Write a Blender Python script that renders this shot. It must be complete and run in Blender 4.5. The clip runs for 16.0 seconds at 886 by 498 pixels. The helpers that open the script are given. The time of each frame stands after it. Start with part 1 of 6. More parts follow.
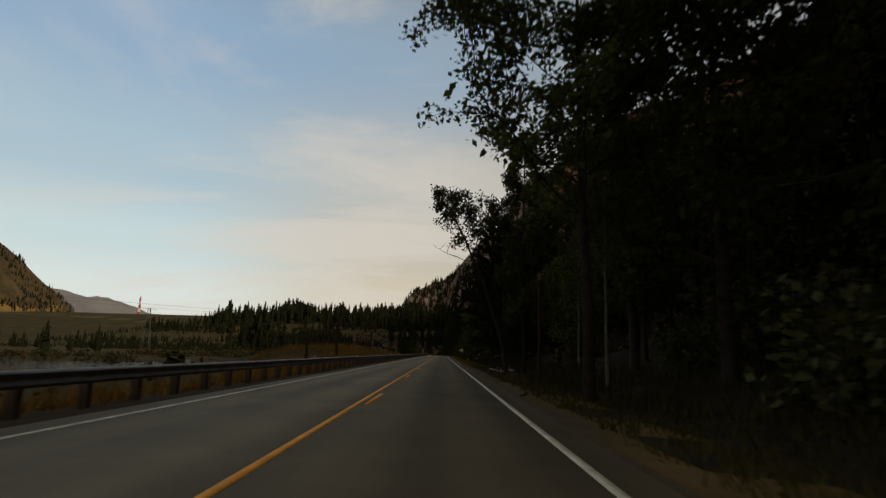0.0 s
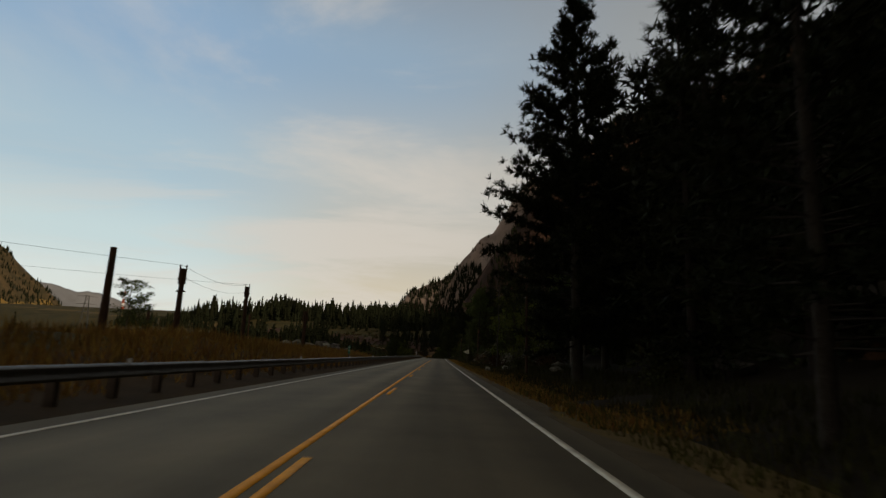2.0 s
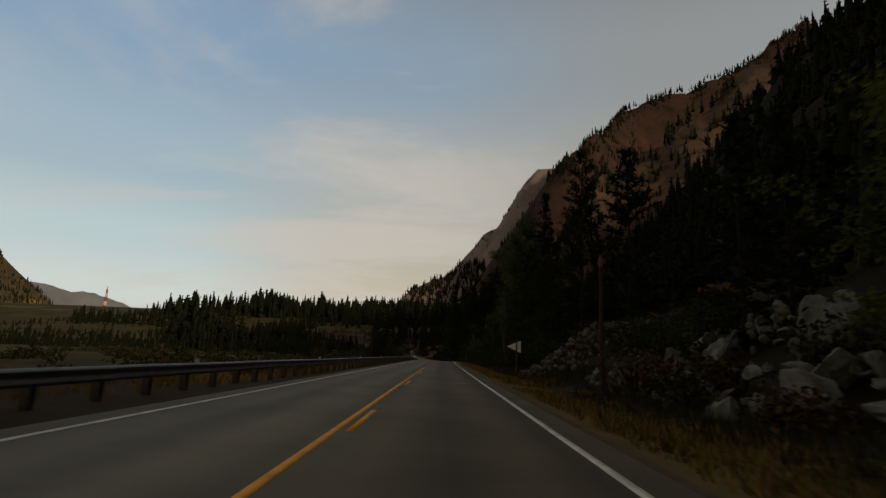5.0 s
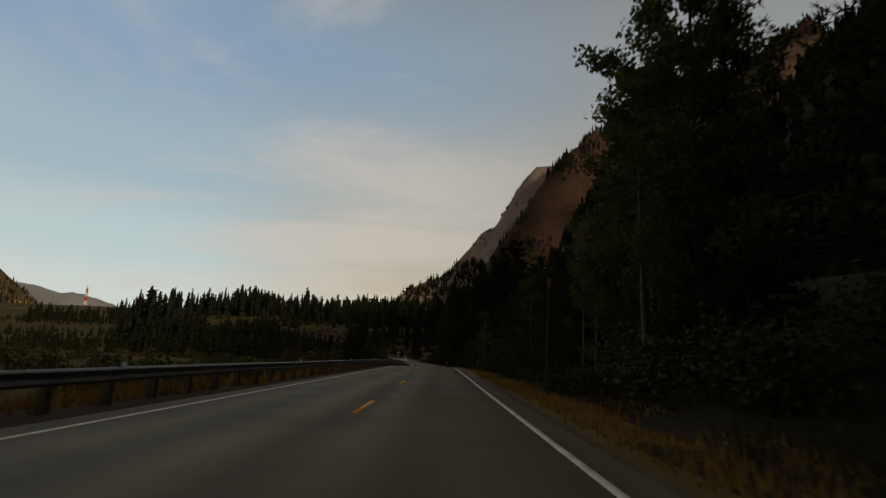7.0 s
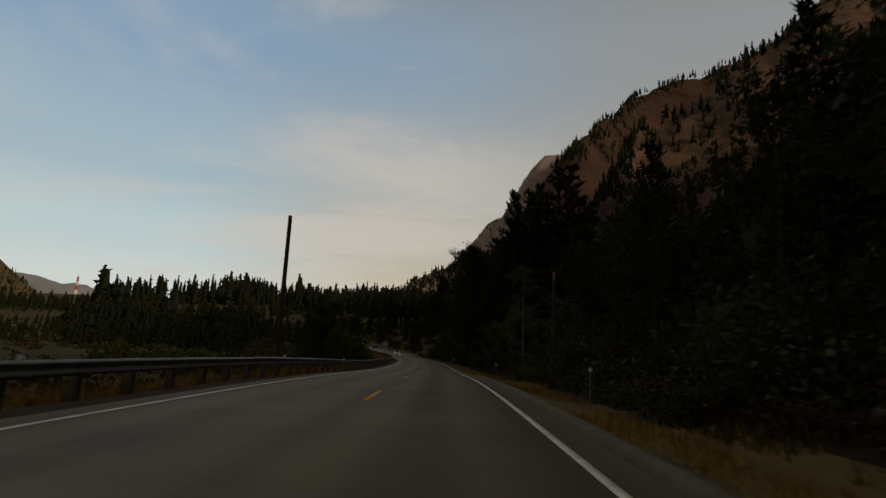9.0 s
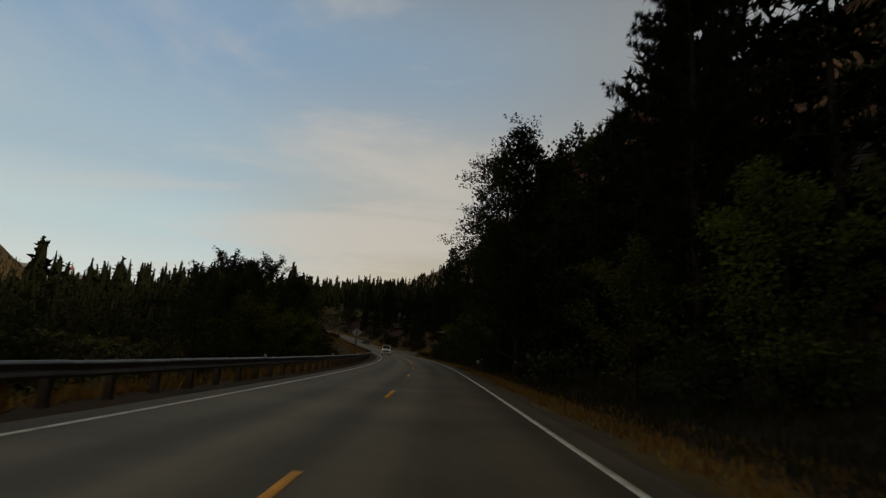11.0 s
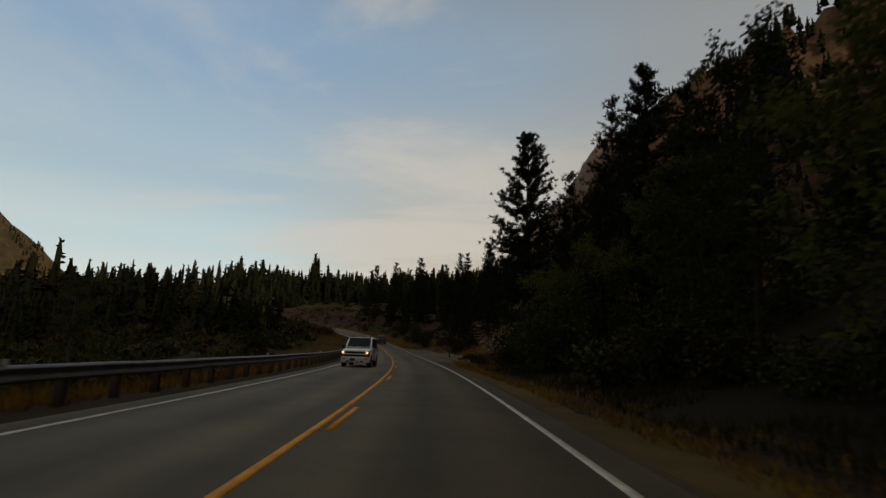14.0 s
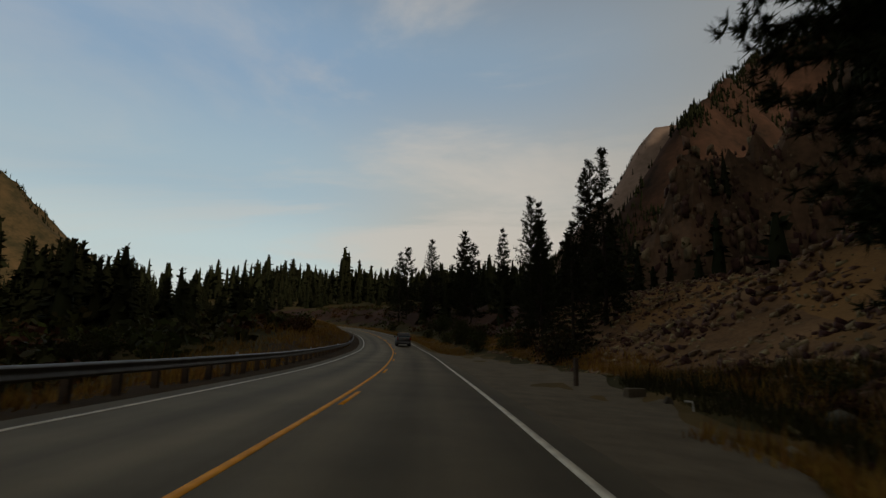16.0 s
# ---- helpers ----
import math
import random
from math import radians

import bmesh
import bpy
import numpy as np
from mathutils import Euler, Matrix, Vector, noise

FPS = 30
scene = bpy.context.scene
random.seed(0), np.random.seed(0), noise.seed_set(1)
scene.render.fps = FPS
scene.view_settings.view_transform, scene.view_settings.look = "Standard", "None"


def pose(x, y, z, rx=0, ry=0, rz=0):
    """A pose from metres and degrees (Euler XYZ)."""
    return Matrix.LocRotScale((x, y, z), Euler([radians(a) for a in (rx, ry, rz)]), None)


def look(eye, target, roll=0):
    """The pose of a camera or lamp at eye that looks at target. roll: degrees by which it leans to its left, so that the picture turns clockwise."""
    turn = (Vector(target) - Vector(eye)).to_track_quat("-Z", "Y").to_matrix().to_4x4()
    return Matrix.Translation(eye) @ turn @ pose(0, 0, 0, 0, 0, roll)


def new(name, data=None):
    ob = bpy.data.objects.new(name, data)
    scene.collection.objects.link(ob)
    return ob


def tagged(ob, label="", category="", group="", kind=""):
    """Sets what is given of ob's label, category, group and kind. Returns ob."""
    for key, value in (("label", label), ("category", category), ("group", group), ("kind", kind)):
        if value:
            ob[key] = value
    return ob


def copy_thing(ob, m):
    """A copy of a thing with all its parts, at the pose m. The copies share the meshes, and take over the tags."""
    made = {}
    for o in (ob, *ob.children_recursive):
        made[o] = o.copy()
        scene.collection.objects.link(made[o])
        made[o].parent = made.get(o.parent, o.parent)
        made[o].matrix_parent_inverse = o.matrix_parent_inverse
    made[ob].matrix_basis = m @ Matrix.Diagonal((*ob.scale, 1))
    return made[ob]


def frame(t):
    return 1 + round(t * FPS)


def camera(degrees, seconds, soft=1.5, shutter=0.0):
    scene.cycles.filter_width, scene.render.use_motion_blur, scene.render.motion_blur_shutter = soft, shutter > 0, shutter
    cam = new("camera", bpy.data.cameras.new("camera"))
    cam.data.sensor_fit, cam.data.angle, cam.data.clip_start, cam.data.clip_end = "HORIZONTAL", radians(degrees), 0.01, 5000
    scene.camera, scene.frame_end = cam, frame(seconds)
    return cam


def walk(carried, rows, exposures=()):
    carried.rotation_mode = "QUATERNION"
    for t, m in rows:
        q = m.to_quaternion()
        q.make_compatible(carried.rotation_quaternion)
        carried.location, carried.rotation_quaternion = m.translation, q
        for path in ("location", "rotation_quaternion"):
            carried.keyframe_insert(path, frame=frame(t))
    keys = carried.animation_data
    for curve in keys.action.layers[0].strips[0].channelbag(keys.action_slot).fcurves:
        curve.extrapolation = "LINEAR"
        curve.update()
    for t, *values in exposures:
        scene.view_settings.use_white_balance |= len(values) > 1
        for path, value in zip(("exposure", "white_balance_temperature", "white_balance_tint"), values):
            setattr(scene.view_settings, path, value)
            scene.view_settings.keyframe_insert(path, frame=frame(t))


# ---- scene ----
# --- camera ---
# seconds, eye x y z, heading (to the left from +y), tilt up, lean to the left
ROWS = [
    (0.0, 1.834, 0.000, 1.160, 0.194, 10.520, 1.567),
    (0.5, 1.770, 12.201, 1.160, 0.132, 10.616, 1.625),
    (1.0, 1.700, 24.401, 1.161, 0.071, 10.697, 1.760),
    (1.5, 1.623, 36.601, 1.161, 0.023, 10.739, 2.201),
    (2.0, 1.546, 48.801, 1.162, -0.022, 10.756, 2.578),
    (2.5, 1.474, 61.001, 1.163, -0.094, 10.748, 2.475),
    (3.0, 1.418, 73.201, 1.163, -0.123, 10.728, 2.259),
    (3.5, 1.393, 85.401, 1.164, -0.009, 10.707, 2.191),
    (4.0, 1.392, 97.600, 1.164, 0.125, 10.692, 2.167),
    (4.5, 1.421, 109.799, 1.165, 0.169, 10.705, 2.212),
    (5.0, 1.483, 121.998, 1.165, 0.157, 10.741, 2.332),
    (5.5, 1.565, 134.197, 1.166, 0.104, 10.790, 2.465),
    (6.0, 1.655, 146.395, 1.167, 0.028, 10.842, 2.545),
    (6.5, 1.740, 158.593, 1.167, -0.054, 10.886, 2.510),
    (7.0, 1.815, 170.791, 1.168, -0.182, 10.961, 2.303),
    (7.5, 1.909, 182.988, 1.168, -0.246, 10.960, 2.136),
    (8.0, 2.057, 195.185, 1.169, -0.062, 10.715, 2.203),
    (8.5, 2.206, 207.382, 1.170, 0.168, 10.428, 2.374),
    (9.0, 2.273, 219.584, 1.170, 0.322, 10.283, 2.634),
    (9.5, 2.245, 231.789, 1.160, 0.470, 10.225, 3.008),
    (10.0, 2.138, 243.998, 1.038, 0.661, 10.225, 3.407),
    (10.5, 1.966, 256.207, 0.770, 0.907, 10.251, 3.740),
    (11.0, 1.759, 268.415, 0.506, 1.203, 10.273, 3.917),
    (11.5, 1.490, 280.623, 0.354, 1.592, 10.304, 4.035),
    (12.0, 1.170, 292.831, 0.265, 2.032, 10.328, 3.867),
    (12.5, 0.866, 305.045, 0.200, 2.512, 10.300, 2.881),
    (13.0, 0.384, 317.264, 0.157, 3.348, 10.260, 1.911),
    (13.5, -0.479, 329.469, 0.125, 4.582, 10.228, 1.872),
    (14.0, -1.620, 341.649, 0.104, 5.737, 10.225, 1.982),
    (14.5, -2.933, 353.811, 0.092, 6.751, 10.288, 1.590),
    (15.0, -4.495, 365.951, 0.095, 7.902, 10.379, 1.213),
    (15.5, -6.377, 378.048, 0.115, 9.138, 10.472, 1.250),
    (16.0, -8.530, 390.094, 0.167, 10.137, 10.568, 1.408),
]


def ahead(h, p):
    h, p = radians(h), radians(p)
    return Vector((-math.sin(h) * math.cos(p), math.cos(h) * math.cos(p), math.sin(p)))


cam = camera(76.8, 16.0, soft=1.4, shutter=0.16)
walk(cam, [(t, look((x, y, z), Vector((x, y, z)) + ahead(h, p), r)) for t, x, y, z, h, p, r in ROWS],
     exposures=[(0.0, 0.12), (3.2, 0.10), (4.0, -0.08), (8.5, -0.10), (11.2, -0.10), (12.3, 0.20), (13.0, 0.20), (14.0, 0.0), (16.0, -0.10)])

# --- light: hazy evening sky, veiled sun ---
world = bpy.data.worlds.new("sky")
scene.world = world
world.use_nodes = True
wn, wl = world.node_tree.nodes, world.node_tree.links
wn.clear()


def wnode(kind, **kw):
    n = wn.new(kind)
    for k, v in kw.items():
        n.inputs[k].default_value = v
    return n


def wmath(op, a, b=None, clamp=False):
    n = wn.new("ShaderNodeMath")
    n.operation, n.use_clamp = op, clamp
    for i, v in enumerate((a, b)):
        if v is None:
            continue
        if isinstance(v, (int, float)):
            n.inputs[i].default_value = v
        else:
            wl.new(v, n.inputs[i])
    return n.outputs[0]


def wmix(fac, a, b):
    n = wn.new("ShaderNodeMix")
    n.data_type = "RGBA"
    for i, v in ((0, fac), (6, a), (7, b)):
        if isinstance(v, (int, float)):
            n.inputs[i].default_value = v
        elif isinstance(v, tuple):
            n.inputs[i].default_value = (*v, 1)
        else:
            wl.new(v, n.inputs[i])
    return n.outputs[2]


def wramp(fac, stops):
    n = wn.new("ShaderNodeValToRGB")
    n.color_ramp.interpolation = "EASE"
    e = n.color_ramp.elements
    while len(e) < len(stops):
        e.new(0.5)
    for el, (p, c) in zip(e, stops):
        el.position = p
        el.color = (*c, 1) if isinstance(c, tuple) else (c, c, c, 1)
    wl.new(fac, n.inputs[0])
    return n.outputs[0]


SUN_EL, SUN_AZ = 24.0, 138.0      # the sun's height and its bearing from +y, to the right
tc = wn.new("ShaderNodeTexCoord")
sep = wn.new("ShaderNodeSeparateXYZ")
wl.new(tc.outputs["Generated"], sep.inputs[0])
sky = wn.new("ShaderNodeTexSky")
sky.sky_type, sky.sun_disc = "NISHITA", False
sky.sun_elevation, sky.sun_rotation = radians(SUN_EL), radians(SUN_AZ)
sky.air_density, sky.dust_density, sky.ozone_density = 1.0, 2.5, 1.5
# blue and clear to the left, cream haze ahead, smoke to the right; warm smoke overhead and behind
left = wramp(sep.outputs[2], [(0.0, (0.66, 0.62, 0.52)), (0.08, (0.62, 0.66, 0.62)), (0.16, (0.50, 0.60, 0.60)), (0.28, (0.36, 0.47, 0.53)), (0.48, (0.24, 0.355, 0.49)), (0.62, (0.20, 0.29, 0.40)), (0.85, (0.30, 0.285, 0.25))])
mid = wramp(sep.outputs[2], [(0.0, (0.60, 0.51, 0.38)), (0.10, (0.55, 0.48, 0.36)), (0.18, (0.48, 0.44, 0.36)), (0.28, (0.44, 0.445, 0.41)), (0.48, (0.25, 0.345, 0.44)), (0.62, (0.22, 0.27, 0.33)), (0.85, (0.30, 0.285, 0.25))])
smoky = wramp(sep.outputs[2], [(0.0, (0.46, 0.38, 0.28)), (0.12, (0.42, 0.36, 0.28)), (0.28, (0.36, 0.34, 0.295)), (0.48, (0.29, 0.30, 0.295)), (0.62, (0.24, 0.25, 0.25)), (0.85, (0.30, 0.285, 0.25))])
across = wmath("ADD", wmath("MULTIPLY", sep.outputs[0], 0.5), 0.5)
clear = wmix(wramp(across, [(0.27, 0.0), (0.45, 1.0)]), left, mid)
# high thin cloud: noise on a plane overhead
zc = wmath("MAXIMUM", sep.outputs[2], 0.0)
den = wmath("ADD", zc, 0.12)
comb = wn.new("ShaderNodeCombineXYZ")
wl.new(wmath("DIVIDE", sep.outputs[0], den), comb.inputs[0])
wl.new(wmath("DIVIDE", sep.outputs[1], den), comb.inputs[1])
cmap = wn.new("ShaderNodeMapping")
cmap.inputs["Location"].default_value = (0.35, 0.2, 0.0)
cmap.inputs["Rotation"].default_value = (0, 0, radians(-24))
cmap.inputs["Scale"].default_value = (0.55, 1.0, 1.0)
wl.new(comb.outputs[0], cmap.inputs[0])
cn = wnode("ShaderNodeTexNoise", Scale=1.0, Detail=8.0, Roughness=0.6, Distortion=0.6)
wl.new(cmap.outputs[0], cn.inputs["Vector"])
cloud = wramp(cn.outputs[0], [(0.42, 0.0), (0.62, 1.0)])
col = wmix(wmath("MULTIPLY", cloud, wmath("MULTIPLY", wramp(across, [(0.18, 0.35), (0.40, 1.0)]), 0.7)), clear, (0.60, 0.545, 0.475))
sn = wnode("ShaderNodeTexNoise", Scale=2.2, Detail=5.0, Roughness=0.5)
wl.new(tc.outputs["Generated"], sn.inputs["Vector"])
drift = wmath("ADD", across, wmath("MULTIPLY", wmath("SUBTRACT", sn.outputs[0], 0.5), 0.22))
col = wmix(wramp(drift, [(0.42, 0.0), (0.70, 1.0)]), col, smoky)
# the glow lies ahead, above the valley's end; behind, the evening is darker
ahead_mask = wramp(wmath("ADD", wmath("MULTIPLY", sep.outputs[1], 0.5), 0.5), [(0.40, 0.0), (0.76, 1.0)])
col = wmix(ahead_mask, (0.17, 0.155, 0.13), col)
bg = wnode("ShaderNodeBackground", Strength=1.0)
wl.new(col, bg.inputs[0])
bg2 = wnode("ShaderNodeBackground", Strength=0.006)
wl.new(sky.outputs[0], bg2.inputs[0])
add = wn.new("ShaderNodeAddShader")
wl.new(bg.outputs[0], add.inputs[0])
wl.new(bg2.outputs[0], add.inputs[1])
out = wn.new("ShaderNodeOutputWorld")
wl.new(add.outputs[0], out.inputs[0])

sun = new("sun", bpy.data.lights.new("sun", "SUN"))
sun.data.energy, sun.data.angle, sun.data.color = 1.6, radians(8), (1.0, 0.80, 0.58)
az, el = radians(SUN_AZ), radians(SUN_EL)
sun_at = Vector((math.sin(az) * math.cos(el), math.cos(az) * math.cos(el), math.sin(el)))
sun.matrix_world = look(sun_at * 400, (0, 0, 0))


# --- materials ---
def material(name, base, base2=None, scale=3.0, rough=0.85, metal=0.0, bump=0.0, bump_scale=20.0, fine=None, vary=0.0, trans=0.0, island=0.0, space="Object", spec=0.3, coat=0.0):
    """A surface of two colours mixed by noise at two scales, with relief."""
    m = bpy.data.materials.new(name)
    m.use_nodes = True
    n, l = m.node_tree.nodes, m.node_tree.links
    p = n["Principled BSDF"]
    p.inputs["Roughness"].default_value, p.inputs["Metallic"].default_value = rough, metal
    p.inputs["Specular IOR Level"].default_value = spec
    p.inputs["Coat Weight"].default_value = coat
    base2 = base2 or tuple(c * 0.7 for c in base)
    tcn = n.new("ShaderNodeTexCoord")
    n1, n2 = n.new("ShaderNodeTexNoise"), n.new("ShaderNodeTexNoise")
    for q, sc, de in ((n1, scale, 6), (n2, fine or scale * 9, 4)):
        q.inputs["Scale"].default_value, q.inputs["Detail"].default_value, q.inputs["Roughness"].default_value = sc, de, 0.6
        l.new(tcn.outputs[space], q.inputs["Vector"])
    mx = n.new("ShaderNodeMath")
    mx.operation = "MULTIPLY_ADD"
    l.new(n2.outputs[0], mx.inputs[0])
    mx.inputs[1].default_value = 0.45
    l.new(n1.outputs[0], mx.inputs[2])
    r = n.new("ShaderNodeValToRGB")
    r.color_ramp.elements[0].position, r.color_ramp.elements[1].position = 0.5, 0.95
    r.color_ramp.elements[0].color, r.color_ramp.elements[1].color = (*base, 1), (*base2, 1)
    l.new(mx.outputs[0], r.inputs[0])
    c = r.outputs[0]
    for amount, kind, sock in ((vary, "ShaderNodeObjectInfo", "Random"), (island, "ShaderNodeNewGeometry", "Random Per Island")):
        if amount:
            src = n.new(kind)
            hs = n.new("ShaderNodeHueSaturation")
            mr = n.new("ShaderNodeMapRange")
            mr.inputs["To Min"].default_value, mr.inputs["To Max"].default_value = 1 - amount, 1 + amount
            l.new(src.outputs[sock], mr.inputs[0])
            l.new(mr.outputs[0], hs.inputs["Value"])
            mh = n.new("ShaderNodeMapRange")
            mh.inputs["To Min"].default_value, mh.inputs["To Max"].default_value = 0.5 - amount * 0.09, 0.5 + amount * 0.06
            l.new(src.outputs[sock], mh.inputs[0])
            l.new(mh.outputs[0], hs.inputs["Hue"])
            l.new(c, hs.inputs["Color"])
            c = hs.outputs[0]
    l.new(c, p.inputs["Base Color"])
    if bump:
        b = n.new("ShaderNodeBump")
        b.inputs["Strength"].default_value, b.inputs["Distance"].default_value = bump, 0.05
        n3 = n.new("ShaderNodeTexNoise")
        n3.inputs["Scale"].default_value, n3.inputs["Detail"].default_value = bump_scale, 5
        l.new(tcn.outputs[space], n3.inputs["Vector"])
        l.new(n3.outputs[0], b.inputs["Height"])
        l.new(b.outputs[0], p.inputs["Normal"])
    if trans:
        p.inputs["Transmission Weight"].default_value = trans
    return m


ASPHALT = material("asphalt", (0.182, 0.151, 0.095), (0.117, 0.098, 0.063), scale=0.35, fine=45, rough=0.84, bump=0.35, bump_scale=60, spec=0.18)
WHITE_LINE = material("white_road_paint", (0.80, 0.74, 0.58), (0.40, 0.36, 0.28), scale=2.5, fine=30, rough=0.7)
YELLOW_LINE = material("yellow_road_paint", (0.92, 0.38, 0.006), (0.55, 0.22, 0.008), scale=2.5, fine=30, rough=0.7, spec=0.15)
VERGE = material("dirt_verge", (0.150, 0.102, 0.042), (0.078, 0.058, 0.022), scale=0.5, fine=12, rough=1.0, bump=0.8, bump_scale=9, spec=0.05)
BANK = material("dark_brown_roadside_bank", (0.070, 0.046, 0.024), (0.036, 0.026, 0.014), scale=0.5, fine=12, rough=1.0, bump=0.8, bump_scale=9, spec=0.05)
FIELD = material("dry_field", (0.080, 0.060, 0.021), (0.030, 0.029, 0.011), scale=0.06, fine=1.6, rough=1.0, bump=0.7, bump_scale=3, spec=0.05)
OLIVE_SLOPE = material("olive_mountainside", (0.140, 0.094, 0.046), (0.040, 0.041, 0.022), scale=0.016, fine=0.09, rough=1.0, bump=1.0, bump_scale=0.12, spec=0.05)
HILL = material("rocky_hillside", (0.090, 0.048, 0.032), (0.024, 0.018, 0.013), scale=0.009, fine=0.06, rough=1.0, bump=1.0, bump_scale=0.06, spec=0.05)
# ground of the wood, base colour set near black, far darker than VERGE
FOREST_FLOOR = material("dark_forest_floor", (0.030, 0.022, 0.012), (0.016, 0.012, 0.007), scale=0.6, fine=9, rough=1.0, bump=0.9, bump_scale=6, spec=0.1)
# far cliff rock; the haze in front of it is mixed into its colour
HAZED_HILL = material("haze_paled_rock", (0.36, 0.265, 0.21), (0.20, 0.15, 0.12), scale=0.012, fine=0.09, rough=1.0, bump=1.0, bump_scale=0.05, spec=0.05)
SCREE = material("scree_slope", (0.24, 0.140, 0.068), (0.10, 0.062, 0.034), scale=0.25, fine=4, rough=1.0, bump=1.0, bump_scale=3, spec=0.05)
FINES = material("orange_gravel_fan", (0.27, 0.150, 0.056), (0.13, 0.078, 0.036), scale=0.2, fine=5, rough=1.0, bump=0.8, bump_scale=6, spec=0.05)
GRAVEL = material("gravel", (0.19, 0.155, 0.105), (0.115, 0.094, 0.064), scale=1.2, fine=40, rough=1.0, bump=0.7, bump_scale=50, spec=0.1)
CRAG_ROCK = material("dark_brown_crag", (0.17, 0.104, 0.064), (0.042, 0.032, 0.023), scale=0.07, fine=0.7, rough=1.0, bump=1.0, bump_scale=0.9, spec=0.05)
DARK_ROCK = material("brown_broken_rock", (0.115, 0.090, 0.064), (0.045, 0.035, 0.026), scale=1.6, fine=18, rough=0.95, bump=0.8, bump_scale=8, vary=0.5, island=0.5, spec=0.1)
CRAG_STONE = material("grey_brown_crag_stone", (0.20, 0.135, 0.092), (0.045, 0.034, 0.025), scale=0.5, fine=6, rough=1.0, bump=1.0, bump_scale=3, island=0.6, spec=0.05)
SCREE_ROCK = material("brown_scree_stone", (0.25, 0.172, 0.110), (0.085, 0.058, 0.037), scale=1.6, fine=18, rough=0.95, bump=0.8, bump_scale=8, island=0.75, spec=0.1)
DIRT = material("dirt_shoulder", (0.120, 0.094, 0.058), (0.072, 0.056, 0.036), scale=1.2, fine=30, rough=1.0, bump=0.7, bump_scale=40, spec=0.05)
# farthest ridge: its grey-blue pallor is haze put into the base colour
HAZY_RIDGE = material("haze_paled_ridge", (0.25, 0.25, 0.255), (0.19, 0.19, 0.195), scale=0.004, fine=0.03, rough=1.0, spec=0.0)
GOLD_SLOPE = material("golden_grass_slope", (0.34, 0.215, 0.060), (0.15, 0.105, 0.038), scale=0.01, fine=0.08, rough=1.0, bump=0.6, bump_scale=0.2, spec=0.05)
ROCK = material("grey_granite", (0.15, 0.132, 0.105), (0.048, 0.042, 0.034), scale=1.6, fine=18, rough=0.95, bump=0.8, bump_scale=8, vary=0.4, island=0.35, spec=0.1)
STEEL = material("weathered_galvanised_steel", (0.165, 0.158, 0.146), (0.075, 0.070, 0.063), scale=2.0, fine=25, rough=0.55, metal=0.35, bump=0.1)
POST_WOOD = material("weathered_post_wood", (0.12, 0.085, 0.06), (0.06, 0.045, 0.035), scale=4, fine=40, rough=0.95, bump=0.5)
POLE_WOOD = material("creosoted_pole_wood", (0.085, 0.046, 0.027), (0.040, 0.024, 0.016), scale=1.5, fine=25, rough=0.95, bump=0.5, spec=0.1)
BARK = material("grey_brown_bark", (0.055, 0.044, 0.033), (0.027, 0.021, 0.016), scale=3, fine=22, rough=1.0, bump=0.9, bump_scale=14, vary=0.3, spec=0.1)
PALE_BARK = material("pale_bark", (0.20, 0.18, 0.145), (0.08, 0.07, 0.055), scale=2.5, fine=20, rough=1.0, bump=0.6, bump_scale=14, vary=0.25, spec=0.1)
LEAF = material("cottonwood_leaves", (0.092, 0.102, 0.026), (0.055, 0.062, 0.018), scale=0.6, rough=0.6, vary=0.25, island=0.35, spec=0.06)
MAPLE_LEAF = material("maple_leaves", (0.038, 0.043, 0.011), (0.026, 0.030, 0.009), scale=0.6, rough=0.75, vary=0.25, island=0.3, spec=0.06)
# brighter copy of MAPLE_LEAF: the light on the small maples is in the colour
LIT_MAPLE_LEAF = material("lit_maple_leaves", (0.115, 0.128, 0.021), (0.072, 0.084, 0.015), scale=0.6, rough=0.75, vary=0.25, island=0.35, spec=0.06)
SHRUB_LEAF = material("shrub_leaves", (0.046, 0.049, 0.015), (0.042, 0.039, 0.013), scale=0.3, rough=0.7, vary=0.35, island=0.3, spec=0.06)
RUST_LEAF = material("autumn_shrub_leaves", (0.078, 0.040, 0.016), (0.046, 0.028, 0.012), scale=0.4, rough=0.8, vary=0.3, island=0.3, spec=0.06)
NEEDLE = material("pine_needles", (0.026, 0.030, 0.012), (0.018, 0.020, 0.009), scale=0.7, rough=0.7, vary=0.25, island=0.3, spec=0.06)
FAR_TREE = material("far_conifer_foliage", (0.025, 0.029, 0.014), (0.015, 0.017, 0.008), scale=0.05, rough=0.95, island=0.2, spec=0.02)
GRASS = material("dry_grass", (0.34, 0.19, 0.040), (0.15, 0.095, 0.026), scale=0.12, fine=2, rough=0.9, island=0.3, spec=0.05)
GREEN_GRASS = material("green_verge_grass", (0.085, 0.072, 0.018), (0.050, 0.045, 0.012), scale=0.2, fine=2, rough=0.9, island=0.3, spec=0.05)


def let_light_through(m, amount):
    """Thin leaves: part of the light that falls on the far side comes through."""
    n, l = m.node_tree.nodes, m.node_tree.links
    p = n["Principled BSDF"]
    tr = n.new("ShaderNodeBsdfTranslucent")
    l.new(p.inputs["Base Color"].links[0].from_socket, tr.inputs["Color"])
    mix = n.new("ShaderNodeMixShader")
    mix.inputs[0].default_value = amount
    l.new(p.outputs[0], mix.inputs[1])
    l.new(tr.outputs[0], mix.inputs[2])
    l.new(mix.outputs[0], n["Material Output"].inputs["Surface"])


let_light_through(LEAF, 0.45)
let_light_through(MAPLE_LEAF, 0.25)
let_light_through(LIT_MAPLE_LEAF, 0.35)


